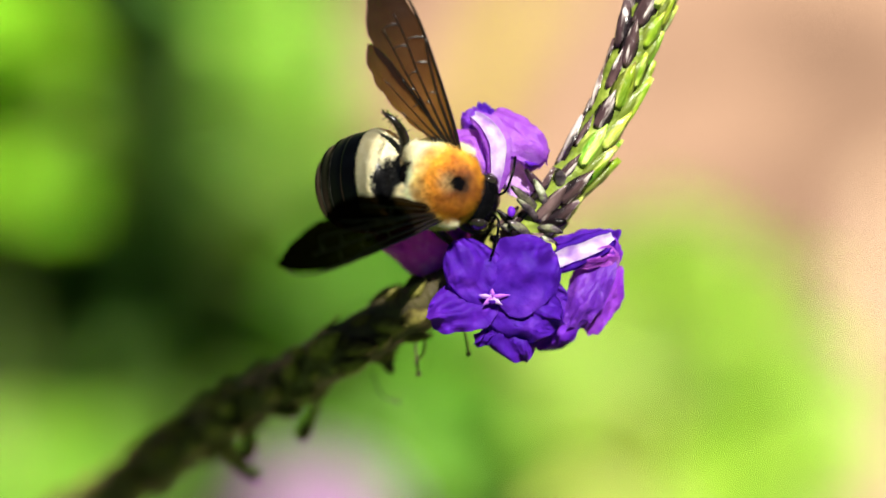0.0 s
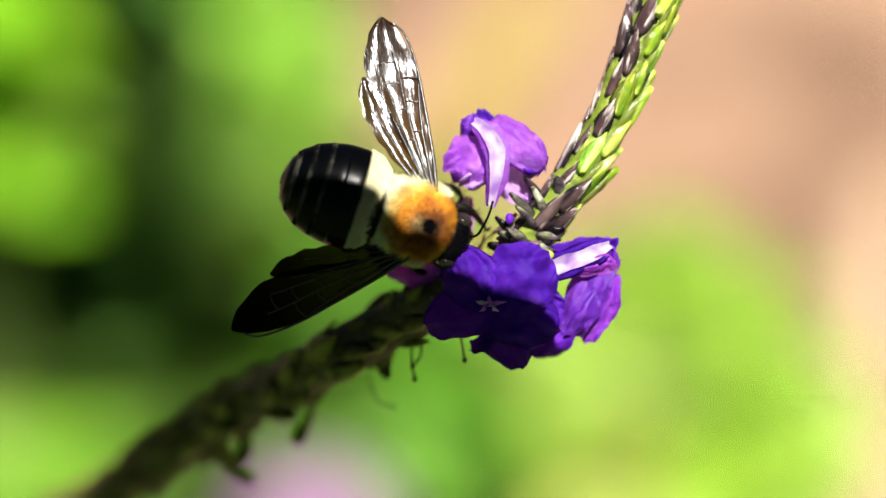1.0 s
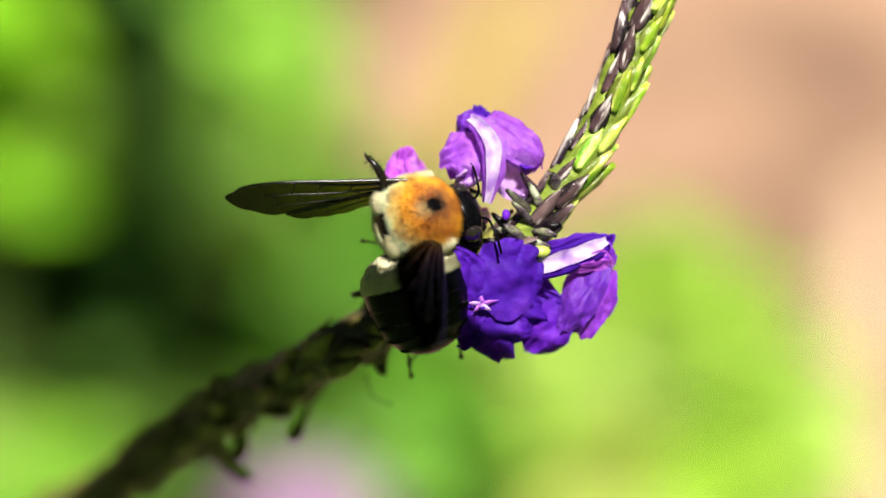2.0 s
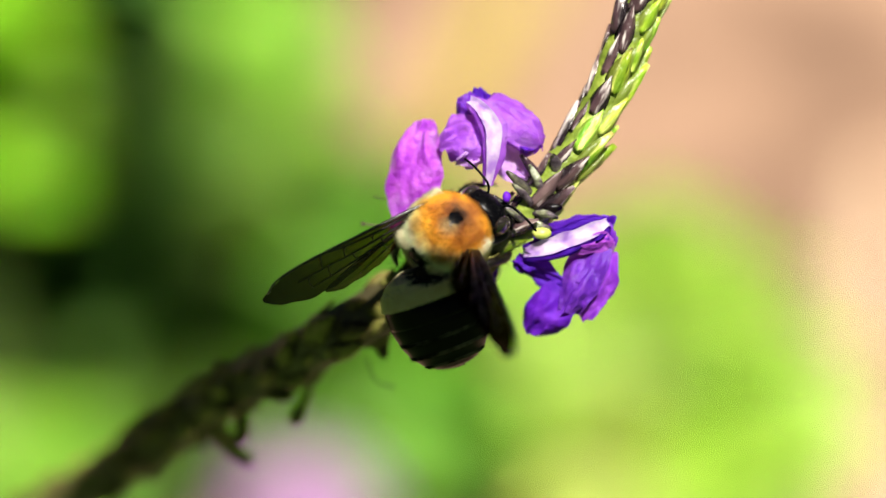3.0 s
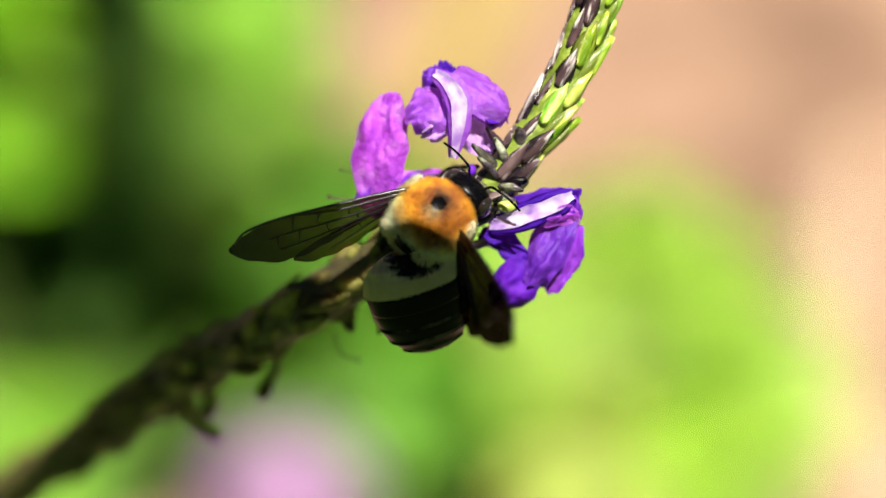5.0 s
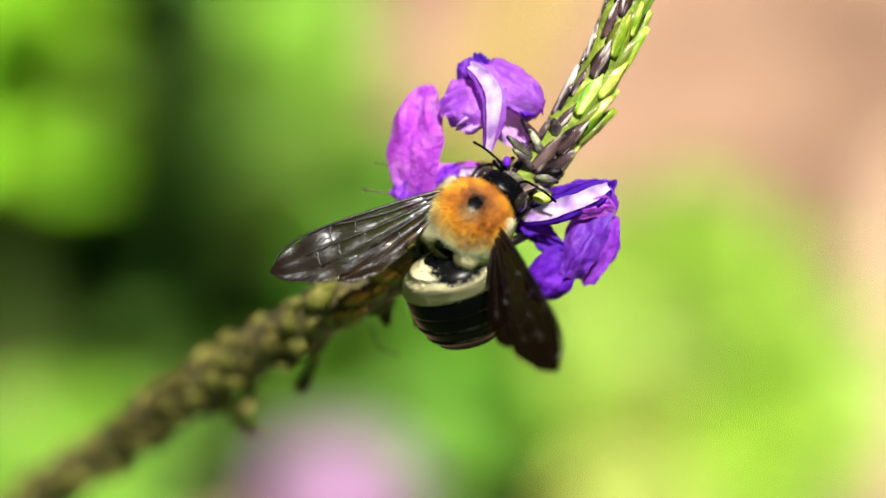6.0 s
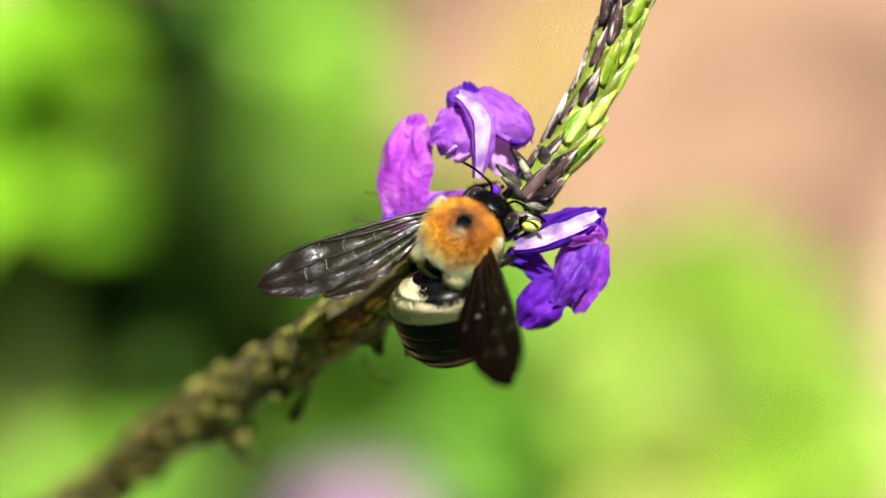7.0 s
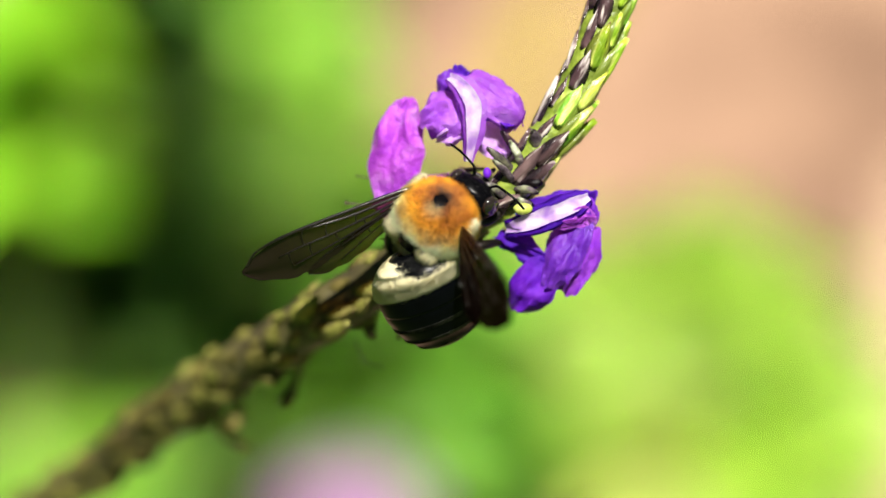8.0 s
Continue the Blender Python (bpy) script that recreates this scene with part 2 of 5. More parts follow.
def fuzz_material():
    """Thorax hair: black round the bald disc, tawny orange on the back, cream at the rim."""
    m, tree, bsdf = nodes_of("tawny thorax hair")
    tc = tree.nodes.new("ShaderNodeTexCoord")
    mp = tree.nodes.new("ShaderNodeMapping")
    mp.inputs["Location"].default_value = (0, -0.33, 0)
    mp.inputs["Scale"].default_value = (165, 165, 50)
    link(tree, tc.outputs["Object"], mp.inputs["Vector"])
    ln = tree.nodes.new("ShaderNodeVectorMath")
    ln.operation = "LENGTH"
    link(tree, mp.outputs[0], ln.inputs[0])
    nz = noise_node(tree, 700, 4)
    ad = tree.nodes.new("ShaderNodeMath")
    ad.operation = "MULTIPLY_ADD"
    ad.inputs[1].default_value, ad.inputs[2].default_value = 0.30, -0.15
    link(tree, nz.outputs["Fac"], ad.inputs[0])
    sm = tree.nodes.new("ShaderNodeMath")
    link(tree, ln.outputs["Value"], sm.inputs[0])
    link(tree, ad.outputs[0], sm.inputs[1])
    rp = ramp_node(tree, [(0.14, (0.025, 0.010, 0.003)), (0.27, (0.34, 0.10, 0.010)), (0.42, (0.74, 0.29, 0.014)), (0.56, (0.82, 0.40, 0.03)), (0.70, (0.84, 0.60, 0.18)), (0.84, (0.84, 0.79, 0.52))])
    link(tree, sm.outputs[0], rp.inputs[0])
    # random light and dark tones imitate sun highlights and shading in the hair
    patch = noise_node(tree, 520, 3)
    tone = ramp_node(tree, [(0.34, (0.48, 0.36, 0.28)), (0.48, (1, 1, 1)), (0.62, (1.3, 1.55, 1.6))])
    link(tree, patch.outputs["Fac"], tone.inputs[0])
    sun_mottle = tree.nodes.new("ShaderNodeMix")
    sun_mottle.data_type, sun_mottle.blend_type = "RGBA", "MULTIPLY"
    sun_mottle.inputs["Factor"].default_value = 1.0
    link(tree, rp.outputs[0], sun_mottle.inputs["A"])
    link(tree, tone.outputs[0], sun_mottle.inputs["B"])
    # pale highlight put into the hair colour behind the bald disc
    near = tree.nodes.new("ShaderNodeVectorMath")
    near.operation = "DISTANCE"
    near.inputs[1].default_value = (0.0002, 0.0006, 0.0034)
    link(tree, tc.outputs["Object"], near.inputs[0])
    highlight = tree.nodes.new("ShaderNodeMapRange")
    for sock, val in (("From Min", 0.0004), ("From Max", 0.0013), ("To Min", 0.55), ("To Max", 0.0)):
        highlight.inputs[sock].default_value = val
    link(tree, near.outputs["Value"], highlight.inputs["Value"])
    pale = tree.nodes.new("ShaderNodeMix")
    pale.data_type = "RGBA"
    link(tree, highlight.outputs[0], pale.inputs["Factor"])
    link(tree, sun_mottle.outputs["Result"], pale.inputs["A"])
    pale.inputs["B"].default_value = (0.9, 0.68, 0.28, 1)
    link(tree, pale.outputs["Result"], bsdf.inputs["Base Color"])
    bsdf.inputs["Roughness"].default_value = 0.55
    glow = tree.nodes.new("ShaderNodeBsdfTranslucent")
    link(tree, rp.outputs[0], glow.inputs[0])
    mix = tree.nodes.new("ShaderNodeMixShader")
    mix.inputs[0].default_value = 0.35
    link(tree, bsdf.outputs[0], mix.inputs[1])
    link(tree, glow.outputs[0], mix.inputs[2])
    link(tree, mix.outputs[0], tree.nodes["Material Output"].inputs[0])
    return m


FUZZ = fuzz_material()
CREAM = surface("cream hair", [(0.3, (0.80, 0.73, 0.44)), (0.7, (0.92, 0.88, 0.62))], 900, 0.55, 0.0, through_=0.3)
FRINGE = surface("grey hair fringe", [(0.40, (0.004, 0.004, 0.004)), (0.66, (0.13, 0.125, 0.105))], 420, 0.7, 0.0, spec=0.1)
BLACK_HAIR = surface("black hair", [(0.3, (0.003, 0.003, 0.003)), (0.7, (0.008, 0.007, 0.006))], 900, 0.5, 0.0)


def membrane_material(name, dense, shine, ripple, tone):
    """Smoky brown wing membrane: thin, see-through, with a glossy, rippled face."""
    m, tree, bsdf = nodes_of(name)
    tree.nodes.remove(bsdf)
    nz = noise_node(tree, 260, 3)
    rp = ramp_node(tree, [(0.3, (0.52, 0.33, 0.13)), (0.7, (0.30, 0.17, 0.06))])
    link(tree, nz.outputs["Fac"], rp.inputs[0])
    clear = tree.nodes.new("ShaderNodeBsdfTransparent")
    # darker towards the wing's tip
    tc = tree.nodes.new("ShaderNodeTexCoord")
    sep = tree.nodes.new("ShaderNodeSeparateXYZ")
    link(tree, tc.outputs["Object"], sep.inputs[0])
    span = tree.nodes.new("ShaderNodeMath")
    span.operation = "ABSOLUTE"
    link(tree, sep.outputs["X"], span.inputs[0])
    smoke = tree.nodes.new("ShaderNodeMapRange")
    for sock, val in (("From Min", 0.004), ("From Max", 0.016), ("To Min", 1.0), ("To Max", 0.35)):
        smoke.inputs[sock].default_value = val
    link(tree, span.outputs[0], smoke.inputs["Value"])
    shade = tree.nodes.new("ShaderNodeVectorMath")
    shade.operation = "SCALE"
    link(tree, rp.outputs[0], shade.inputs[0])
    link(tree, smoke.outputs[0], shade.inputs["Scale"])
    link(tree, shade.outputs[0], clear.inputs[0])
    body = tree.nodes.new("ShaderNodeBsdfDiffuse")
    body.inputs[0].default_value = (*tone, 1)
    gloss = tree.nodes.new("ShaderNodeBsdfGlossy")
    gloss.inputs["Roughness"].default_value = 0.2
    gloss.inputs[0].default_value = (0.90, 0.93, 1.0, 1)
    fine = noise_node(tree, 560, 4)
    along = tree.nodes.new("ShaderNodeMapping")
    along.inputs["Scale"].default_value = (0.3, 1, 1)
    link(tree, fine.inputs["Vector"].links[0].from_socket, along.inputs["Vector"])
    link(tree, along.outputs[0], fine.inputs["Vector"])
    bump_node(tree, fine.outputs["Fac"], ripple, 0.0004, gloss)
    film = tree.nodes.new("ShaderNodeMixShader")
    cover = tree.nodes.new("ShaderNodeMapRange")
    for sock, val in (("From Min", 0.005), ("From Max", 0.014), ("To Min", dense), ("To Max", 0.5 + dense / 2)):
        cover.inputs[sock].default_value = val
    link(tree, span.outputs[0], cover.inputs["Value"])
    link(tree, cover.outputs[0], film.inputs[0])
    link(tree, clear.outputs[0], film.inputs[1])
    link(tree, body.outputs[0], film.inputs[2])
    mix = tree.nodes.new("ShaderNodeMixShader")
    mix.inputs[0].default_value = shine
    link(tree, film.outputs[0], mix.inputs[1])
    link(tree, gloss.outputs[0], mix.inputs[2])
    link(tree, mix.outputs[0], tree.nodes["Material Output"].inputs[0])
    return m


MEMBRANE = membrane_material("smoky wing membrane", 0.42, 0.030, 0.42, (0.010, 0.0058, 0.0038))
MEMBRANE_FOLDED = membrane_material("dark folded wing membrane", 0.90, 0.0003, 0.3, (0.0026, 0.0014, 0.0010))


# ---- mesh helpers (drawn in millimetres, kept in metres) ----
def mesh_of(name, bm, material, smooth=True, unit=MM):
    bmesh.ops.scale(bm, vec=(unit,) * 3, verts=bm.verts)
    me = bpy.data.meshes.new(name)
    bm.to_mesh(me)
    bm.free()
    me.materials.append(material)
    if smooth:
        me.polygons.foreach_set("use_smooth", [True] * len(me.polygons))
    return me


def part(name, bm, material, parent, label="", origin=(0, 0, 0), smooth=True, unit=MM):
    ob = new(name, mesh_of(name, bm, material, smooth, unit))
    ob.parent = parent
    ob.location = Vector(origin) * unit
    if label:
        tagged(ob, label)
    return ob


def thing(name, matrix, label, category, group="", kind=""):
    ob = new(name)
    ob.empty_display_size = 0.01
    ob.matrix_world = matrix
    return tagged(ob, label, category, group, kind)


def add_tube(bm, points, radii, sides=10, cap=True, flat=1.0):
    """A tube through the points, its ring flattened by flat."""
    pts = [Vector(p) for p in points]
    rings, side = [], None
    for i, p in enumerate(pts):
        d = (pts[min(i + 1, len(pts) - 1)] - pts[max(i - 1, 0)]).normalized()
        if side is None:
            side = d.orthogonal().normalized()
        side = (side - d * side.dot(d)).normalized()
        up = d.cross(side)
        r = radii[i] if hasattr(radii, "__len__") else radii
        rings.append([bm.verts.new(p + r * (math.cos(a) * side + flat * math.sin(a) * up)) for a in [2 * math.pi * k / sides for k in range(sides)]])
    for a, b in zip(rings, rings[1:]):
        for k in range(sides):
            bm.faces.new((a[k], a[(k + 1) % sides], b[(k + 1) % sides], b[k]))
    if cap:
        bm.faces.new(rings[0][::-1])
        bm.faces.new(rings[-1])


def smooth_line(points, steps=6):
    """A Catmull-Rom line through the points."""
    p = [Vector(q) for q in points]
    p = [2 * p[0] - p[1]] + p + [2 * p[-1] - p[-2]]
    out = []
    for i in range(1, len(p) - 2):
        for k in range(steps):
            t = k / steps
            out.append(0.5 * (2 * p[i] + (p[i + 1] - p[i - 1]) * t + (2 * p[i - 1] - 5 * p[i] + 4 * p[i + 1] - p[i + 2]) * t * t
                              + (3 * p[i] - p[i - 1] - 3 * p[i + 1] + p[i + 2]) * t ** 3))
    return out + [p[-2]]


def ellipsoid(bm, centre, semi, rings=16, segs=24, wobble=0.0):
    start = len(bm.verts)
    bmesh.ops.create_uvsphere(bm, u_segments=segs, v_segments=rings, radius=1.0)
    bm.verts.ensure_lookup_table()
    for v in bm.verts[start:]:
        w = 1 + wobble * noise.noise(v.co * 2.3)
        v.co = Vector((v.co.x * semi[0] * w, v.co.y * semi[1] * w, v.co.z * semi[2] * w)) + Vector(centre)


def petal_mesh(base, tip, width, normal, bow, cup, seed, ruffle=0.62, neck=0.25):
    """A ruffled, rounded lobe from base to tip."""
    bm = bmesh.new()
    base, tip, normal = Vector(base), Vector(tip), Vector(normal).normalized()
    along = tip - base
    normal = (normal - along * normal.dot(along) / along.length_squared).normalized()
    side = along.normalized().cross(normal)
    ctrl = (base + tip) / 2 + normal * bow
    nu, nv = 20, 18
    grid = []
    for i in range(nu + 1):
        u = i / nu
        c = (1 - u) ** 2 * base + 2 * u * (1 - u) * ctrl + u * u * tip
        row = []
        for j in range(nv + 1):
            v = 2 * j / nv - 1
            w = width / 2 * (neck * (1 - u) + (1 - neck * (1 - u)) * math.sin(math.pi * min(1, 0.06 + 0.80 * u ** 0.85)) ** 0.6)
            back = along.length * 0.11 * u * u * (v * v) ** 1.3 - along.length * 0.05 * u ** 6 * max(0, 1 - abs(v) * 4)
            n1 = noise.noise(Vector((u * 3.1 + seed * 7.7, v * 2.3, seed)))
            n2 = noise.noise(Vector((u * 7.3 + seed * 3.1, v * 6.1, seed + 9)))
            lift = cup * v * v * u - 0.7 * (max(0, abs(v) - 0.72) / 0.28) ** 1.5 * u - 0.5 * max(0, u - 0.86) / 0.14 * (neck < 0.5) + ruffle * (0.25 + u) * (n1 * 1.2 + n2 * 0.5 + 0.5 * math.sin(v * 7 + seed * 5) * u * u + 0.35 * noise.noise(Vector((u * 15, v * 13, seed + 3))))
            lift += ruffle * 0.9 * u * (0.32 - abs(noise.noise(Vector((u * 2.1 + seed, v * 2.6, seed * 2.3 + 4)))) * 1.6)
            w *= 1 + 0.22 * ruffle * noise.noise(Vector((u * 4.2, math.copysign(1.7, v), seed * 5.1)))
            row.append(bm.verts.new(c + side * v * w - along.normalized() * back + normal * lift))
        grid.append(row)
    for i in range(nu):
        for j in range(nv):
            bm.faces.new((grid[i][j], grid[i + 1][j], grid[i + 1][j + 1], grid[i][j + 1]))
    bmesh.ops.solidify(bm, geom=bm.faces[:], thickness=0.12)
    bmesh.ops.recalc_face_normals(bm, faces=bm.faces[:])
    return bm


# ---- ground and the garden behind ----
def build_ground():
    bm = bmesh.new()
    n = 90
    # finer near the flower bed, reaching the horizon
    ticks = [math.copysign(abs(t) ** 4.5 * 1500, t) for t in [2 * i / n - 1 for i in range(n + 1)]]
    vs = [[bm.verts.new((x, y + 1.0, 0.018 * noise.noise(Vector((x * 5, y * 5, 0))) + 0.006 * noise.noise(Vector((x * 23, y * 23, 4))) if abs(x) + abs(y) < 8 else 0.0)) for x in ticks] for y in ticks]
    for j in range(n):
        for i in range(n):
            bm.faces.new((vs[j][i], vs[j][i + 1], vs[j + 1][i + 1], vs[j + 1][i]))
    me = mesh_of("ground", bm, GROUND, True, 1.0)
    ob = new("ground", me)
    tagged(ob, "sunlit tan bark mulch bed, unseen grass added around it", "ground", kind="structure")


def leaf_mesh(name, length, width, material, seed, fold=0.25, droop=0.25, blunt=False):
    """A leaf blade with a midrib fold, from the origin along y."""
    bm = bmesh.new()
    nu, nv = (24, 4) if blunt else (8, 4)
    grid = []
    for i in range(nu + 1):
        u = i / nu
        full = max(0.0, 1 - abs(2 * u - 1) ** 3.5) ** 0.5 if blunt else math.sin(math.pi * u ** 0.8)
        w = width / 2 * max(0.03, full) * (1 + 0.08 * math.sin(u * 25 + seed))
        grid.append([bm.verts.new((v * w, u * length, fold * abs(v) * w - droop * length * u * u + 0.05 * length * noise.noise(Vector((u * 3, v, seed)))))
                     for v in [2 * j / nv - 1 for j in range(nv + 1)]])
    for i in range(nu):
        for j in range(nv):
            bm.faces.new((grid[i][j], grid[i][j + 1], grid[i + 1][j + 1], grid[i + 1][j]))
    bmesh.ops.solidify(bm, geom=bm.faces[:], thickness=0.0004)
    bmesh.ops.recalc_face_normals(bm, faces=bm.faces[:])
    return mesh_of(name, bm, material, True, 1.0)


def build_shrub(centre, spread, count, size, material, label, seed, lean=(0.1, -0.35, 0.9), category="shrub", flat=0.25, foot=0.0):
    """A leafy clump: stems from the ground, blades round a centre given in the viewer's plane (metres)."""
    rnd = random.Random(seed)
    c = VIEW @ Vector(centre)
    ob = thing("shrub", pose(c.x, c.y, 0), label, category, "garden shrubs behind the flower")
    meshes = [leaf_mesh("leaf", size * k, size * k * 0.62, material, seed + i, rnd.uniform(0.1, 0.4), rnd.uniform(0.1, 0.4)) for i, k in enumerate((1.0, 0.8, 1.2))]
    local = VIEW.to_3x3()
    for k in range(4):
        e = local @ Vector((rnd.uniform(-0.6, 0.6) * spread[0], rnd.uniform(-0.3, 0.6) * spread[1], rnd.uniform(-0.5, 0.5) * spread[2]))
        tip = Vector((e.x, e.y, c.z + e.z))
        bm = bmesh.new()
        add_tube(bm, smooth_line([(e.x * 0.15 + foot, e.y * 0.15, -0.02), (e.x * 0.6 + foot * 0.8, e.y * 0.5, tip.z * (0.9 if foot else 0.55)), tuple(tip)], 5), [0.003] * 10 + [0.0015], 6)
        part("stem", bm, TWIG, ob, unit=1.0)
    for k in range(count):
        e = local @ Vector((rnd.gauss(0, 0.5) * spread[0], rnd.gauss(0, 0.5) * spread[1], rnd.gauss(0, 0.5) * spread[2] * flat))
        up = (Vector(lean) + Vector((rnd.gauss(0, 0.25), rnd.gauss(0, 0.25), 0))).normalized()
        q = up.to_track_quat("Z", "Y") @ Euler((0, 0, rnd.uniform(0, 6.28))).to_quaternion()
        leaf = new("leaf", meshes[k % 3])
        leaf.parent = ob
        leaf.matrix_basis = Matrix.LocRotScale(Vector((e.x, e.y, max(0.02, c.z + e.z))), q, None)


def build_pink_cluster(centre, seed):
    """A blurred head of pale pink florets, each with five round lobes."""
    rnd = random.Random(seed)
    c = VIEW @ Vector(centre)
    ob = thing("pink_flower_head", pose(c.x, c.y, 0), "pale pink flower head on a green stem in the garden bed", "flower")
    bm = bmesh.new()
    add_tube(bm, [(0, 0, -0.02), (0.004, 0.003, c.z * 0.5), (0, 0, c.z)], [0.003, 0.0025, 0.002], 8)
    part("stem", bm, TWIG, ob, unit=1.0)
    bm = bmesh.new()
    for k in range(5):
        a = 2 * math.pi * k / 5
        d, s = Vector((math.cos(a), math.sin(a), 0.2)), Vector((-math.sin(a), math.cos(a), 0))
        vs = [bm.verts.new(p) for p in (d * 0.001, d * 0.006 + s * 0.004, d * 0.010 + s * 0.003, d * 0.011, d * 0.010 - s * 0.003, d * 0.006 - s * 0.004)]
        bm.faces.new(vs)
    bmesh.ops.solidify(bm, geom=bm.faces[:], thickness=0.0005)
    me = mesh_of("floret", bm, PINK, True, 1.0)
    for k in range(95):
        v = Vector((rnd.gauss(0, 0.7), rnd.gauss(0, 0.7) - 0.2, abs(rnd.gauss(0, 0.5)) + 0.6)).normalized()
        fl = new("floret", me)
        fl.parent = ob
        fl.matrix_basis = Matrix.LocRotScale(Vector((v.x * 0.025, v.y * 0.0235, c.z + v.z * 0.016)), v.to_track_quat("Z", "Y"), None)


def build_blade_clump(centre, tips, material, label, width=0.012):
    """Arching grass-like blades from one foot."""
    c = VIEW @ Vector(centre)
    ob = thing("grass_clump", pose(c.x, c.y, 0), label, "grass")
    for k, tip in enumerate(tips):
        e = (VIEW @ Vector(tip)) - Vector((c.x, c.y, 0))
        line = smooth_line([(0.01 * k, 0, -0.01), (e.x * 0.35, e.y * 0.35, e.z * 0.6), tuple(e)], 8)
        bm = bmesh.new()
        add_tube(bm, line, [width * (0.5 + 0.5 * math.sin(math.pi * min(1, 0.25 + i / len(line) * 0.72))) for i in range(len(line))], 8, True, 0.15)
        part("blade", bm, material, ob, unit=1.0)


def build_garden():
    build_ground()
    g = build_shrub
    lime, mid, dense, gold = "bright lime green leafy shrub in full sun", "mid green leafy shrub in the garden bed", "dark green dense shrub in the garden bed", "yellow-green leafy shrub in full sun"
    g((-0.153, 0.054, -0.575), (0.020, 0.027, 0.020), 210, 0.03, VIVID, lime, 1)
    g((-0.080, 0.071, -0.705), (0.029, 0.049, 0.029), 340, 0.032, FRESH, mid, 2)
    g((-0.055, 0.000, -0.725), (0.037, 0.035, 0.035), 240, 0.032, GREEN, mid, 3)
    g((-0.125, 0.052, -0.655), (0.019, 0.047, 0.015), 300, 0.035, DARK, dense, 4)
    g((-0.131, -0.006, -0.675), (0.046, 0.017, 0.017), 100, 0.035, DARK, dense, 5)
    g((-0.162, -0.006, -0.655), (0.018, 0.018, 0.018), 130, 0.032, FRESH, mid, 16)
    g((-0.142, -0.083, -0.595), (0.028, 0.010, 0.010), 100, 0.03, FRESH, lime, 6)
    g((-0.122, -0.046, -0.705), (0.050, 0.022, 0.015), 130, 0.03, LEAFY, mid, 7)
    g((-0.108, -0.028, -0.71), (0.044, 0.020, 0.016), 140, 0.032, FRESH, mid, 17)
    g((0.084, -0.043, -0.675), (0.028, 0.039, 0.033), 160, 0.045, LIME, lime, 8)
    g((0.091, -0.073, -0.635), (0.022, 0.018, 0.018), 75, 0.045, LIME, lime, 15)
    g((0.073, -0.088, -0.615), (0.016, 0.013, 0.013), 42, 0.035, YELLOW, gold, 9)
    g((0.010, -0.054, -0.725), (0.044, 0.035, 0.035), 150, 0.04, LEAFY, mid, 10)
    g((0.102, -0.089, -0.615), (0.012, 0.004, 0.004), 12, 0.03, GREEN, mid, 11)
    build_pink_cluster((-0.042, -0.095, -0.615), 12)
    build_blade_clump((-0.011, 0.027, -0.855), [(0.053, 0.117, -0.855), (0.037, 0.126, -0.875), (0.068, 0.139, -0.855)], OLIVE, "clump of yellowing grass blades")
    build_blade_clump((0.175, -0.072, -0.755), [(0.180, 0.026, -0.805), (0.190, 0.033, -0.805), (0.176, 0.005, -0.795), (0.187, 0.015, -0.815)], STRAW, "clump of pale dry grass blades", 0.018)
    # unseen boughs, added from outside the bed to keep the dense shrubs in shade
    arch = "unseen leafy bough added to shade the garden bed"
    g((-0.090, 0.214, -0.427), (0.018, 0.075, 0.04), 44, 0.02, DARK, arch, 13, foot=-0.5)
    g((-0.038, 0.152, -0.407), (0.075, 0.016, 0.04), 28, 0.02, DARK, arch, 14, foot=-0.55)


# ---- the flower spike ----
def deepen(p, k=2.35):
    """The old stem leans away from the viewer."""
    x, y, z = p
    far = z if z > -3 else -3 + (z + 3) * k
    return (x * (244.5 - far) / (244.5 - z), y * (244.5 - far) / (244.5 - z), far)


AXIS = [deepen(p) for p in [(23.85, 34.80, 0), (22.37, 29.30, 0), (20.67, 24.40, 0), (18.57, 19.50, 0), (16.45, 14.00, 0), (14.40, 10.04, 0), (11.90, 6.25, 0), (9.42, 2.81, -0.5), (6.42, 0.50, -1.5), (2.56, -2.72, -2.5), (-1.34, -5.08, -3.5), (-5.84, -7.63, -5), (-10.37, -10.20, -6), (-16.23, -13.66, -9.5), (-21.04, -16.24, -12.5), (-28.47, -21.12, -17), (-36.95, -27.02, -23), (-45.77, -33.47, -29), (-70, -60, -45), (-110, -180, -95), (-130, -320, -130), (-140, -455, -150)]]


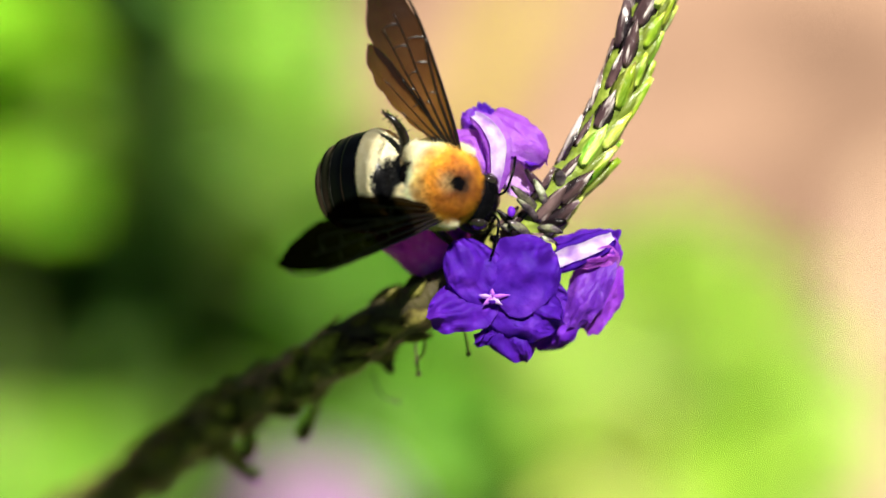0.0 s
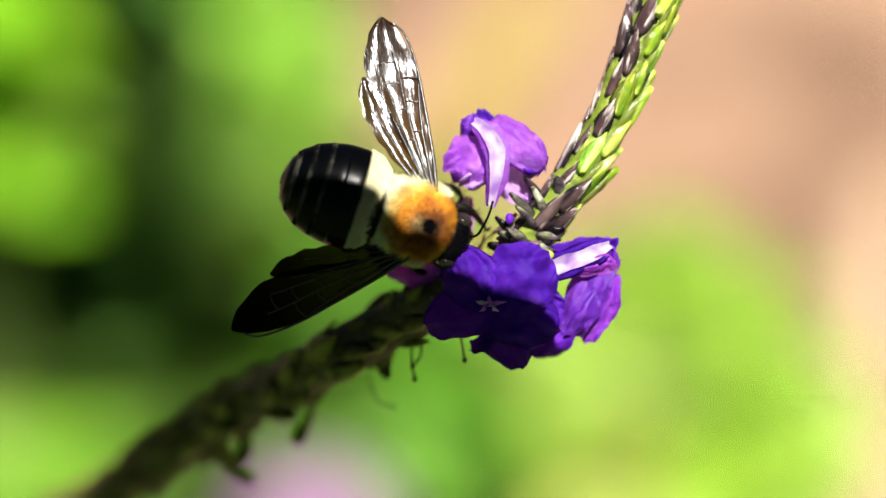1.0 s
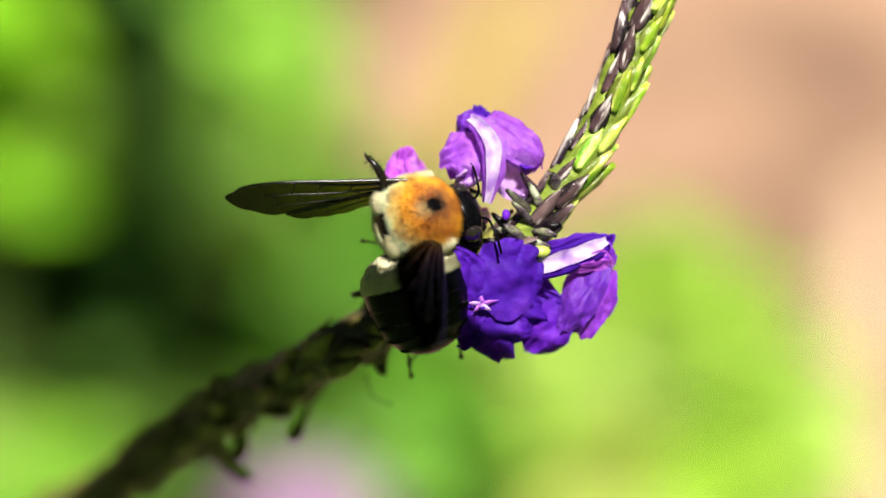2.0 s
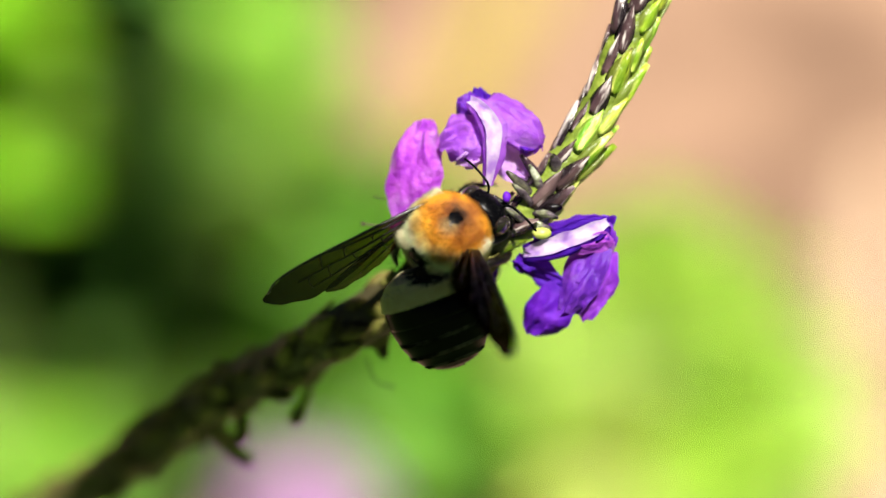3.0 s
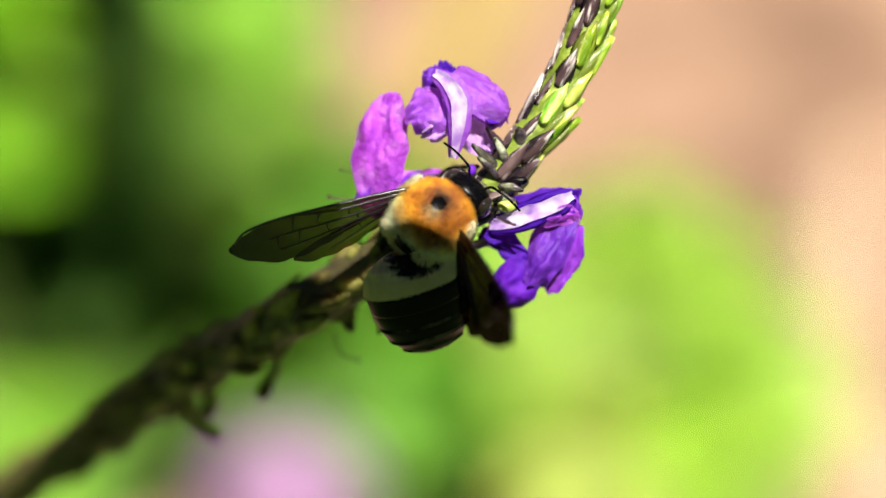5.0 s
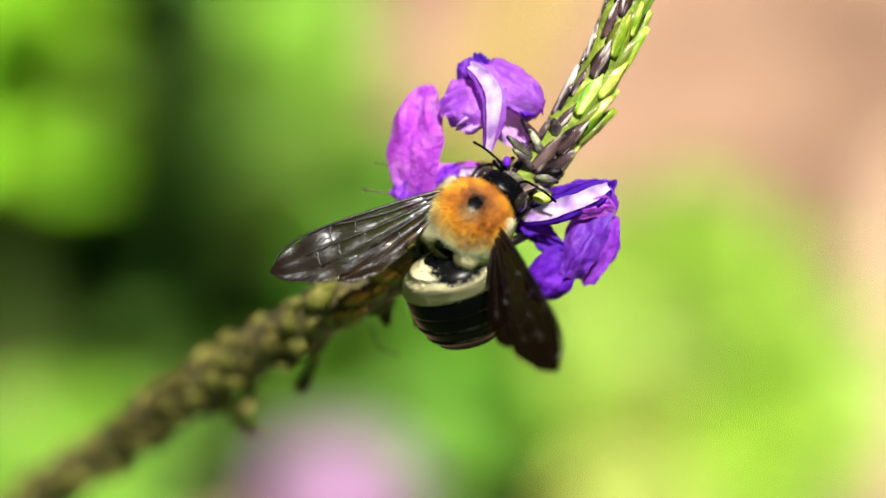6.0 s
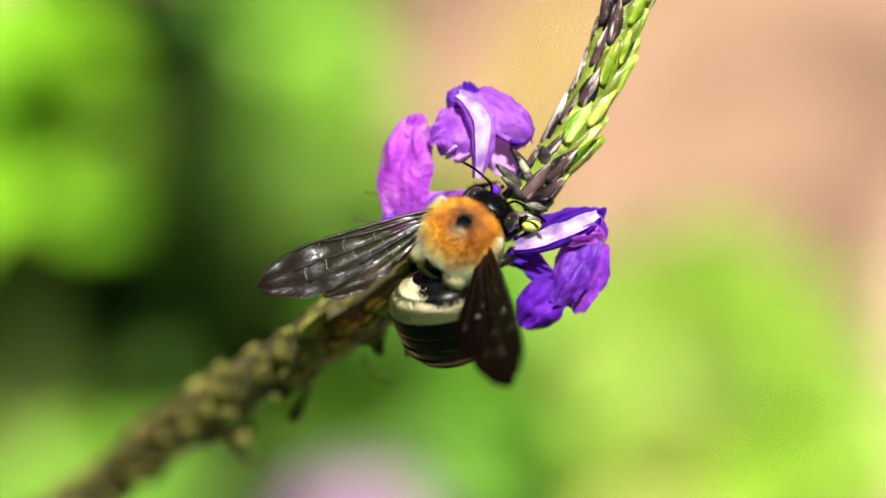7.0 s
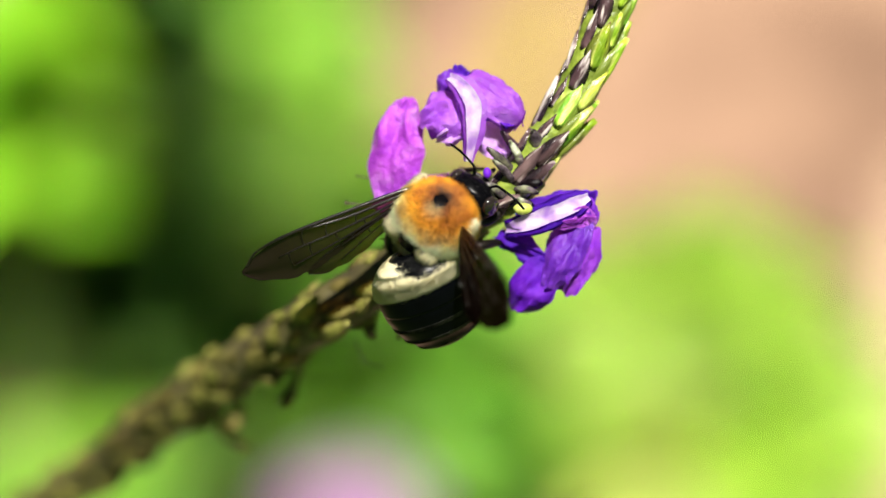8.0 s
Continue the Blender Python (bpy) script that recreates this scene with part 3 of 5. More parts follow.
def bract_mesh(name, material, length, width, open_=0.0, seed=0, dome=0.75, ridge=0.22):
    """A keeled, pointed scale that hugs the stem, solid down into it: y along the stem, z outward."""
    bm = bmesh.new()
    nu, nv = 7, 6
    top, low = [], []
    for i in range(nu + 1):
        u = i / nu
        w = width / 2 * (0.62 + 0.5 * math.sin(math.pi * min(1, 0.1 + u * 0.8))) * (1 - u ** 2.4) + 0.03
        t_row, l_row = [], []
        for j in range(nv + 1):
            v = 2 * j / nv - 1
            flat = open_ * u * u - 0.5 * v * v
            rise = (1 - u ** 4) * dome * math.sin(math.pi * min(1, u * 0.75 + 0.1)) * (1 - v * v) + ridge * (1 - abs(v)) + 0.14 * noise.noise(Vector((u * 4, v * 3, seed)))
            t_row.append(bm.verts.new((v * w, u * length, flat + max(0.03, rise * (1 - u ** 5)))))
            edge = j in (0, nv) or i in (0, nu)
            l_row.append(t_row[-1] if edge else bm.verts.new((v * w, u * length, flat - 0.25)))
        top.append(t_row)
        low.append(l_row)
    for i in range(nu):
        for j in range(nv):
            bm.faces.new((top[i][j], top[i][j + 1], top[i + 1][j + 1], top[i + 1][j]))
            under = []
            for v in (low[i][j], low[i + 1][j], low[i + 1][j + 1], low[i][j + 1]):
                if v not in under:
                    under.append(v)
            if len(under) > 2 and not (i in (0, nu - 1) and j in (0, nv - 1)):
                bm.faces.new(under)
    return mesh_of(name, bm, material)


def trough(line, radii, across, seed):
    """A shallow gutter along the line, seen from its open side; across: how far each edge stands from its middle, in radii."""
    bm = bmesh.new()
    rows = []
    for i, p in enumerate(line):
        d = (line[min(i + 1, len(line) - 1)] - line[max(i - 1, 0)]).normalized()
        side = d.cross(Vector((0, 0.15, 1))).normalized()
        up = side.cross(d)
        taper = math.sin(math.pi * (0.18 + 0.72 * i / (len(line) - 1))) ** 0.5
        row = []
        for a in across:
            wave = noise.noise(Vector((i * 0.35, a * 1.3, seed * 3.1)))
            row.append(bm.verts.new(p + side * a * radii[i] * taper * (1 + 0.22 * wave) + up * (0.35 * min(a * a, 1) + (-0.3 * (abs(a) - 1) if abs(a) > 1 else 0) + 0.22 * wave)))
        rows.append(row)
    for a, b in zip(rows, rows[1:]):
        for j in range(len(across) - 1):
            bm.faces.new((a[j], a[j + 1], b[j + 1], b[j]))
    bmesh.ops.solidify(bm, geom=bm.faces[:], thickness=0.1)
    bmesh.ops.recalc_face_normals(bm, faces=bm.faces[:])
    return bm


def build_flower(spike, origin, petals, throat, label, seed, tones):
    """A corolla: petals (base, tip, width, normal, bow, cup) and a pale throat tube, round its own origin."""
    o = Vector(origin)
    fl = new("flower")
    fl.parent = spike
    fl.location = o * MM
    fl.empty_display_size = 0.002
    tagged(fl, label)
    for k, (base, tip, width, normal, bow, cup) in enumerate(petals):
        part("petal", petal_mesh(Vector(base) - o, Vector(tip) - o, width, normal, bow, cup, seed + k * 1.37, 0.78, 0.35), tones[k], fl)
    if throat:
        line = smooth_line([Vector(p) - o for p, r in throat], 5)
        n = len(line)
        rr = [throat[min(len(throat) - 1, i // 5)][1] * (1 - (i % 5) / 5) + throat[min(len(throat) - 1, i // 5 + 1)][1] * ((i % 5) / 5) for i in range(n)]
        part("throat", trough(line, rr, (-1.0, -0.6, -0.2, 0.2, 0.6, 1.0), seed), THROAT, fl, "white flower throat")
        for rim in ((-1.75, -1.4, -0.97), (0.97, 1.4, 1.75)):
            part("throat_rim", trough(line, rr, rim, seed), tones[0], fl, "violet margin of the throat")
    return fl


def build_spike():
    rnd = random.Random(5)
    spike = thing("flower_spike", VIEW, "green and purple-brown flower spike with violet blossoms", "flower")
    line = smooth_line(AXIS, 8)
    n = len(line)
    rad = [1.95 + 0.05 * min(1, i / 40) + 0.65 * min(1, max(0, (i - 66) / 24)) for i in range(n)]
    split = max(i for i, p in enumerate(line) if p.x > 7.5)
    for name, skin, lo, hi, label in (("stem_tip", FRESH_RIND, 0, split + 1, "lime green young stem"), ("stem", RIND, split, n, "olive green stem")):
        bm = bmesh.new()
        add_tube(bm, line[lo:hi], [r + 0.12 * noise.noise(p * 0.7) for r, p in zip(rad[lo:hi], line[lo:hi])], 14)
        part(name, bm, skin, spike, label)
    fresh = [bract_mesh("bract", m, 5.6, 2.8 if m is BRACT_GREEN else 2.4, o, s, 0.16, 0.26) for s, (m, o) in enumerate(((BRACT_GREEN, 0.0), (BRACT_GREEN, 0.35), (BRACT_DARK, 0.1), (BRACT_DARK, 0.4)))]
    old = [bract_mesh("bract", BRACT_OLD, 5.2, 2.9, o, s + 20, 0.7) for s, o in enumerate((0.1, 0.6, 0.3, 0.0))]
    # scales in a spiral, tips towards the spike's end
    run, want, turn = 0.0, 0.0, 0.0
    for i in range(n - 1):
        seg = line[i + 1] - line[i]
        steps = 0
        while want <= run + seg.length and want < 200:
            p = line[i] + seg * ((want - run) / seg.length)
            up = -seg.normalized()
            turn += radians(137.5)
            ref = (Vector((0, 0, 1)) - up * up.z).normalized()
            out = Matrix.Rotation(turn, 3, up) @ ref
            aged = p.x < 6.66
            leftish = out.x < -0.08
            me = rnd.choice(old) if aged else (rnd.choice(fresh[2:]) if (leftish and rnd.random() < 0.88) or (out.x < 0.6 and rnd.random() < (0.4 if p.x < 15 else 0.22)) else rnd.choice(fresh[:2]))
            x = up.cross(out).normalized()
            m = Matrix((x, up, out)).transposed()
            tilt = Matrix.Rotation(radians(rnd.uniform(-3, 17) if aged else rnd.uniform(0, 10)), 3, "X")
            grow = rnd.uniform(0.4, 1.1) if aged else rnd.uniform(0.62, 1.1)
            b = new("bract", me)
            b.parent = spike
            pos = (p + out * (rad[i] - 0.15) - up * 2.0) * MM
            b.matrix_basis = Matrix.Translation(pos) @ (m @ tilt).to_4x4() @ Matrix.Rotation(radians(rnd.uniform(-26, 26) if aged else rnd.uniform(-10, 10)), 4, "Z") @ Matrix.Diagonal((grow, grow, grow * rnd.uniform(0.8, 1.2), 1))
            want += 0.5 if not aged else 0.62
        run += seg.length
    build_calyces(spike)
    # blossoms
    build_flower(spike, (6.68, 5.30, -1), [
        ((4.75, 10.4, 0.6), (0.30, 8.8, 1.4), 5.0, (-0.3, 0.3, 1), 1.2, -0.8),
        ((4.70, 8.8, 0.9), (2.00, 6.9, 1.5), 2.8, (-0.2, -0.2, 1), 0.6, -0.5),
        ((4.60, 12.9, 0.8), (10.2, 8.7, 1.2), 4.6, (0.5, 0.5, 1), 1.5, -0.9),
        ((4.10, 12.2, 0.2), (1.90, 13.3, -0.6), 2.6, (-0.3, 0.7, 0.8), 0.7, -0.6),
        ((4.30, 12.6, -0.4), (3.60, 14.3, -1.6), 2.2, (0, 0.8, 0.8), 0.5, -0.5),
        ((5.40, 8.9, -0.6), (8.60, 5.4, 0.2), 3.4, (0.2, 0, 1), -0.4, -0.4),
        ((5.60, 9.5, 1.0), (9.30, 8.3, 1.0), 1.2, (0.2, -0.6, 0.9), 0.4, -0.3)],
        [((3.0, 12.9, 1.4), 0.45), ((4.2, 12.0, 2.2), 0.68), ((5.2, 10.2, 2.4), 0.8), ((5.3, 7.8, 2.2), 0.72), ((4.8, 4.8, 1.2), 0.5)],
        "violet blossom with ruffled petals and a white throat", 1, [PETAL_PALE, LILAC, PETAL_PALE, PETAL, PETAL_DEEP, LILAC, PETAL_DEEP])
    pressed = build_flower(spike, (1.56, 2.72, -2.5), [
        ((-2.50, 0.6, -2), (-2.30, 10.5, -1), 5.7, (-0.3, 0.1, 1), 1.6, -1.0),
        ((-2.20, 8.6, -1.4), (-0.70, 11.2, -2.2), 3.0, (0.2, 0.4, 1), 0.8, -0.7),
        ((-2.60, 3.0, -2), (-2.90, -1.0, -2.2), 4.4, (-0.2, -0.3, 1), 0.9, -0.8),
        ((-0.6, 1.6, -2.6), (1.9, 3.3, -2.3), 2.0, (0, 0.3, 1), 0.5, -0.3)],
        [((-1.2, 1.9, -2.8), 0.9), ((1.56, 2.4, -3), 0.8), ((5.32, 2.72, -2), 0.7)],
        "magenta-violet blossom bent aside by the bee", 2, [PETAL_MAGENTA, PETAL_MAGENTA, PETAL, PETAL])
    build_flower(spike, (9.17, -0.77, -1), [
        ((9.30, -0.4, 0.2), (17.0, 1.5, 0.6), 3.0, (0.0, 0.5, 0.9), 0.9, -0.5),
        ((14.6, 1.4, 0.2), (17.3, -0.6, 1.2), 2.3, (0.5, 0.4, 0.9), 0.8, -0.6),
        ((15.9, -0.8, 0.4), (12.1, -7.4, 0.8), 4.2, (-0.3, 0.1, 1), 1.5, -0.9),
        ((16.4, -1.4, -0.2), (14.6, -8.3, -0.4), 4.0, (0.4, 0.1, 1), 1.3, -0.9),
        ((12.2, -1.4, 1.4), (17.1, -0.3, 1.5), 1.7, (0.0, 0.5, 0.9), 0.8, -0.6),
        ((13.2, -5.0, -0.2), (8.8, -9.5, -0.6), 4.6, (-0.3, -0.2, 1), 1.2, -0.9),
        ((12.6, -5.6, -0.2), (7.3, -2.8, 0.0), 2.6, (-0.2, -0.5, 0.9), -0.6, -0.5)],
        [((16.4, 1.2, 1.6), 0.55), ((15.0, 0.5, 1.9), 0.75), ((12.6, -0.5, 1.8), 0.82), ((10.4, -1.3, 1.4), 0.82), ((8.4, -1.8, 0.2), 0.75)],
        "violet blossom with ruffled petals and a white throat", 3, [PETAL_DEEP, PETAL, PETAL, PETAL, PETAL_MAGENTA, PETAL_DEEP, PETAL_DEEP])
    loose = build_flower(spike, (4.78, -4.56, 3), [
        ((4.79, -4.73, 2.6), (1.19, 0.60, 3.5), 5.6, (-0.1, 0.2, 1), 0.5, -0.7),
        ((4.78, -4.73, 2.9), (10.19, 0.27, 3.5), 7.6, (0.1, 0.2, 1), 0.5, -0.7),
        ((4.90, -4.63, 2.4), (-1.30, -6.46, 3.2), 5.2, (-0.1, 0.1, 1), 0.5, -0.7),
        ((4.58, -4.63, 2.3), (11.30, -7.12, 3), 6.2, (0.2, -0.1, 1), 0.6, -0.7),
        ((5.24, -4.85, 2), (7.98, -10.87, 1.6), 5.0, (0, -0.2, 1), 0.6, -0.6),
        ((6.34, -7.60, 1.4), (3.17, -9.34, 1.6), 1.8, (0, -0.3, 1), 0.3, -0.3)],
        [((4.23, -4.67, 3.2), 0.25), ((4.72, -4.67, 3.35), 0.3), ((5.43, -4.67, 3.2), 0.3)],
        "deep violet five-lobed open blossom", 4, [PETAL_DEEP, PETAL_DEEP, PETAL_DEEP, PETAL_DEEP, PETAL_DEEP, PETAL_DEEP])
    # pale star of the open blossom's throat
    o = Vector((4.78, -4.56, 3))
    for k in range(5):
        a = radians(90 + 72 * k)
        bm = bmesh.new()
        c = Vector((4.72, -4.67, 3.3)) - o
        add_tube(bm, [c, c + Vector((0.8 * math.cos(a), 0.5 * math.sin(a), 0.25)), c + Vector(((1.2 + 0.15 * k) * math.cos(a), 0.85 * math.sin(a), 0.3))], [0.2, 0.34, 0.05], 6, True, 0.5)
        part("throat_ray", bm, LILAC if k % 2 else PETAL_PALE, loose)
    return spike, pressed, loose


def build_calyces(spike):
    """Open, spent calyx tubes round the blossoms, and threads that hang from the stem."""
    rnd = random.Random(8)
    tubes = [((11.10, 3.09, -1), (7.98, 7.71, 1.5), 0.75), ((11.88, 5.00, 0), (10.94, 7.68, 2.5), 0.85), ((9.68, 2.80, 0), (6.60, 6.06, 2), 0.7), ((8.86, 1.70, 0), (11.89, 2.67, 2), 0.8), ((8.30, 1.16, 0), (5.52, 2.24, 1.5), 0.7), ((8.03, 0.88, 0), (11.01, 0.49, 1), 0.75), ((6.41, 0.06, -1), (4.60, 1.15, 1), 0.65),
             ((10.21, 3.35, 0.5), (8.77, 6.70, 2.4), 0.6), ((9.37, 2.25, 0.8), (7.13, 4.84, 2.6), 0.55), ((7.74, 0.71, 0.4), (5.25, 3.77, 1.6), 0.6), ((8.55, 0.88, 0.8), (6.32, 2.67, 2.4), 0.55), ((9.09, 1.97, 1), (11.55, 1.58, 2.4), 0.55), ((7.19, 0.60, 0.6), (6.60, 1.80, 2.2), 0.6)]
    for k, (a, b, r) in enumerate(tubes):
        a, b = Vector(a), Vector(b)
        bm = bmesh.new()
        add_tube(bm, smooth_line([a, a.lerp(b, 0.5) + Vector((0.1, 0.2, 0.3)), b], 4), [0.8 * r * q for q in (0.5, 0.8, 1.0, 1.05, 1.05, 1.0, 0.85, 0.66, 0.35)], 10, False, 0.8)
        bmesh.ops.solidify(bm, geom=bm.faces[:], thickness=0.15)
        part("calyx", bm, CALYX_SKIN if k % 3 else BRACT_DARK, spike)
    bm = bmesh.new()
    ellipsoid(bm, (6.58, 3.59, 2.6), (0.4, 0.55, 0.4), 10, 12, 0.04)
    part("bud", bm, PETAL_DEEP, spike, "small violet flower bud")
    bm = bmesh.new()
    ellipsoid(bm, (10.0, 0.1, 2.0), (0.95, 0.6, 0.6), 10, 14, 0.12)
    part("bud", bm, BUD_SKIN, spike, "small lime green bud")
    for pts, r in (([(-2.74, -8.33, -4), (-2.63, -10.57, -4), (-2.35, -12.35, -4)], 0.12), ([(1.72, -6.60, -2), (2.22, -8.54, -2), (2.50, -10.26, -2)], 0.12), ([(-7.02, -12.39, -7), (-6.11, -14.65, -7), (-4.41, -15.33, -7)], 0.09), ([(-1.79, -8.33, -4), (-1.79, -10.01, -4), (-2.57, -11.12, -4)], 0.12), ([(-2.17, 0.72, -3), (-4.68, 0.61, -3), (-7.35, 0.95, -3)], 0.10), ([(-3.84, 3.12, -3), (-5.23, 3.40, -3), (-6.24, 3.62, -3)], 0.05)):
        bm = bmesh.new()
        line = smooth_line([deepen(p) for p in pts], 5)
        add_tube(bm, line, r, 6)
        ellipsoid(bm, tuple(line[-1]), (r * 2.2, r * 2.6, r * 2.2), 6, 8)
        part("style", bm, RIND, spike, "thin thread-like style")
    for pts, rr in (([(-12.71, -14.26, -10), (-12.82, -15.97, -10), (-13.68, -17.98, -10), (-14.54, -19.41, -10)], [0.35, 0.6, 0.9, 0.5]), ([(-19.93, -17.32, -13), (-19.64, -20.22, -13), (-20.51, -21.66, -13)], [0.9, 1.1, 0.5]), ([(-22.33, -19.13, -14), (-21.17, -22.04, -14), (-18.55, -23.78, -14)], [1.1, 0.8, 0.5]), ([(-5.30, -10.09, -6), (-5.41, -11.78, -6), (-4.73, -12.12, -6)], [0.9, 0.6, 0.2])):
        bm = bmesh.new()
        line = smooth_line([deepen(p) for p in pts], 5)
        q = [rr[min(len(rr) - 1, i // 5)] for i in range(len(line))]
        add_tube(bm, line, q, 8, True, 0.6)
        part("dry_calyx", bm, BRACT_OLD, spike, "withered hanging calyx")


# ---- the bee ----
def scatter_hair(bm, rnd, count, place, length, thick, lie, lie_amount):
    """Tapered hairs: place(rnd) gives root and normal; lie bends them over."""
    for _ in range(count):
        root, nrm = place(rnd)
        if root is None:
            continue
        d = (nrm + Vector(lie) * lie_amount + Vector((rnd.gauss(0, 0.28), rnd.gauss(0, 0.28), rnd.gauss(0, 0.28)))).normalized()
        l = length * rnd.uniform(0.6, 1.15)
        s = d.orthogonal().normalized()
        t = d.cross(s)
        a = [bm.verts.new(root + thick * (math.cos(k * 2.094) * s + math.sin(k * 2.094) * t)) for k in range(3)]
        tip = bm.verts.new(root + d * l + Vector((0, 0, -0.12 * l)))
        for k in range(3):
            bm.faces.new((a[k], a[(k + 1) % 3], tip))


def on_ellipsoid(semi, centre, keep):
    def place(rnd):
        v = Vector((rnd.gauss(0, 1), rnd.gauss(0, 1), rnd.gauss(0, 1))).normalized()
        p = Vector((v.x * semi[0], v.y * semi[1], v.z * semi[2]))
        if not keep(p):
            return None, None
        return p + Vector(centre), Vector((v.x / semi[0], v.y / semi[1], v.z / semi[2])).normalized()
    return place


ABDOMEN = [(0.0, 0.26), (0.03, 0.54), (0.08, 0.75), (0.17, 0.91), (0.34, 1.0), (0.50, 0.99), (0.64, 0.93), (0.76, 0.835), (0.87, 0.665), (0.95, 0.43), (1.0, 0.06)]
AB_LEN, AB_W, AB_H = 10.8, 4.95, 4.1


def ab_radius(u):
    for (a, ra), (b, rb) in zip(ABDOMEN, ABDOMEN[1:]):
        if u <= b:
            k = (u - a) / (b - a)
            k = k * k * (3 - 2 * k) * 0.5 + k * 0.5
            return ra + (rb - ra) * k
    return 0.05


def ab_point(u, a, grow=0.0):
    r = ab_radius(u)
    sag = -1.2 * u * u
    return Vector(((AB_W * r + grow) * math.cos(a), -AB_LEN * u, (AB_H * r + grow) * math.sin(a) + sag))


def tergite(u0, u1, step):
    """One overlapping ring of the abdomen; its hind rim stands proud of the next."""
    bm = bmesh.new()
    segs, n = 40, 7
    rings = []
    for i in range(n + 1):
        u = u0 + (u1 - u0) * i / n
        g = step * (1.5 * math.sin(math.pi * 0.62 * i / n) - 1.0 * (i / n) ** 4 * 0.35)
        rings.append([bm.verts.new(ab_point(min(u, 1), 2 * math.pi * k / segs, g)) for k in range(segs)])
    rings.append([bm.verts.new(ab_point(min(u1, 1) - 0.004, 2 * math.pi * k / segs, -0.25)) for k in range(segs)])
    for a, b in zip(rings, rings[1:]):
        for k in range(segs):
            bm.faces.new((a[k], b[k], b[(k + 1) % segs], a[(k + 1) % segs]))
    bmesh.ops.recalc_face_normals(bm, faces=bm.faces[:])
    return bm


def wing_outline(fore):
    if fore:  # (span, leading, trailing)
        return [(0, 0.25, -0.25), (1.2, 0.45, -0.6), (3, 0.6, -1.2), (6, 0.75, -2.2), (9, 0.9, -3.3), (11.5, 0.95, -3.95), (13.5, 0.8, -4.05), (15.3, 0.4, -3.6), (16.8, -0.15, -2.9), (17.8, -0.75, -2.1), (18.3, -1.2, -1.55)]
    return [(0, -0.2, -0.5), (1.5, -0.55, -1.6), (3.5, -1.1, -2.9), (6, -1.7, -4.1), (8.5, -2.4, -4.9), (10.5, -3.0, -5.1), (12, -3.7, -4.8), (12.6, -4.1, -4.5)]


def wing_sheet(sign, fore):
    bm = bmesh.new()
    out = wing_outline(fore)
    rows = []
    m = 9
    fine = []
    for (a, la, ta), (b, lb, tb) in zip(out, out[1:]):
        for k in range(3):
            q = k / 3
            fine.append((a + (b - a) * q, la + (lb - la) * q, ta + (tb - ta) * q))
    fine.append(out[-1])
    for s, l, t in fine:
        row = []
        for j in range(m + 1):
            v = j / m
            y = l + (t - l) * v
            scallop = 0.10 * math.sin(s * 2.7) * v ** 4 if not fore else 0.07 * math.sin(s * 2.1) * v ** 4
            z = 0.09 * math.sin(v * 9 + s * 0.25) * min(1, s / 4) + 0.15 * noise.noise(Vector((s * 0.5, y * 0.9, 3 + fore))) - 0.010 * s * s * 0.25 - (0.25 if not fore else 0)
            row.append(bm.verts.new((sign * s, y + scallop, z)))
        rows.append(row)
    for a, b in zip(rows, rows[1:]):
        for j in range(m):
            bm.faces.new((a[j], b[j], b[j + 1], a[j + 1]))
    bmesh.ops.recalc_face_normals(bm, faces=bm.faces[:])
    return bm


def wing_veins(sign, fore):
    """Raised veins: a stout leading edge, long ribs and a few cross veins."""
    bm = bmesh.new()

    def rib(points, r):
        line = smooth_line([(sign * x, y, 0.06 + 0.18 * 0.2 - 0.0025 * x * x - (0.22 if not fore else 0)) for x, y in points], 4)
        add_tube(bm, line, [r * (1 - 0.6 * i / len(line)) for i in range(len(line))], 6)
    if fore:
        rib([(0, 0.3), (3, 0.62), (6, 0.78), (9, 0.9), (12, 0.96), (14.5, 0.8), (16.5, 0.3), (17.6, -0.7)], 0.22)
        rib([(0, 0.0), (3, 0.1), (6, 0.15), (9, 0.45), (11.5, 0.9)], 0.20)
        rib([(0, -0.1), (3, -0.5), (6, -0.75), (9, -0.9), (12, -0.9), (14.5, -1.1)], 0.15)
        rib([(0, -0.2), (3, -1.0), (5.5, -1.4), (8.5, -1.9), (11.5, -2.3), (13.5, -2.6)], 0.14)
        rib([(0, -0.3), (3, -1.15), (6, -1.85), (8.5, -2.5)], 0.13)
        for a, b in (((6, 0.15), (6.3, -0.75)), ((9, 0.4), (9.4, -0.9)), ((11.4, 0.85), (11.8, -0.9)), ((5.5, -0.72), (5.4, -1.4)), ((8.6, -0.9), (8.4, -1.9)), ((11.2, -0.9), (11.4, -2.3)), ((13.4, -1.0), (13.5, -2.6)), ((7, -1.65), (7.2, -2.2))):
            rib([a, ((a[0] + b[0]) / 2 + 0.15, (a[1] + b[1]) / 2), b], 0.10)
    else:
        rib([(0, -0.25), (3.5, -1.1), (6, -1.7), (8.5, -2.4), (10.5, -3.0), (12, -3.7)], 0.13)
        rib([(0, -0.4), (3.5, -1.9), (6, -2.9), (9, -4.1)], 0.10)
        rib([(0, -0.45), (3, -2.3), (5.5, -3.6)], 0.09)
        rib([(5.5, -1.6), (5.6, -2.2), (5.4, -2.7)], 0.08)
    return bm


def build_wing(bee, sign, name, membrane, label):
    wing = part(name, wing_sheet(sign, True), membrane, bee, label)
    part("venation", wing_veins(sign, True), VEIN, wing)
    part("hindwing", wing_sheet(sign, False), membrane, wing)
    part("hindwing_venation", wing_veins(sign, False), VEIN, wing)
    return wing


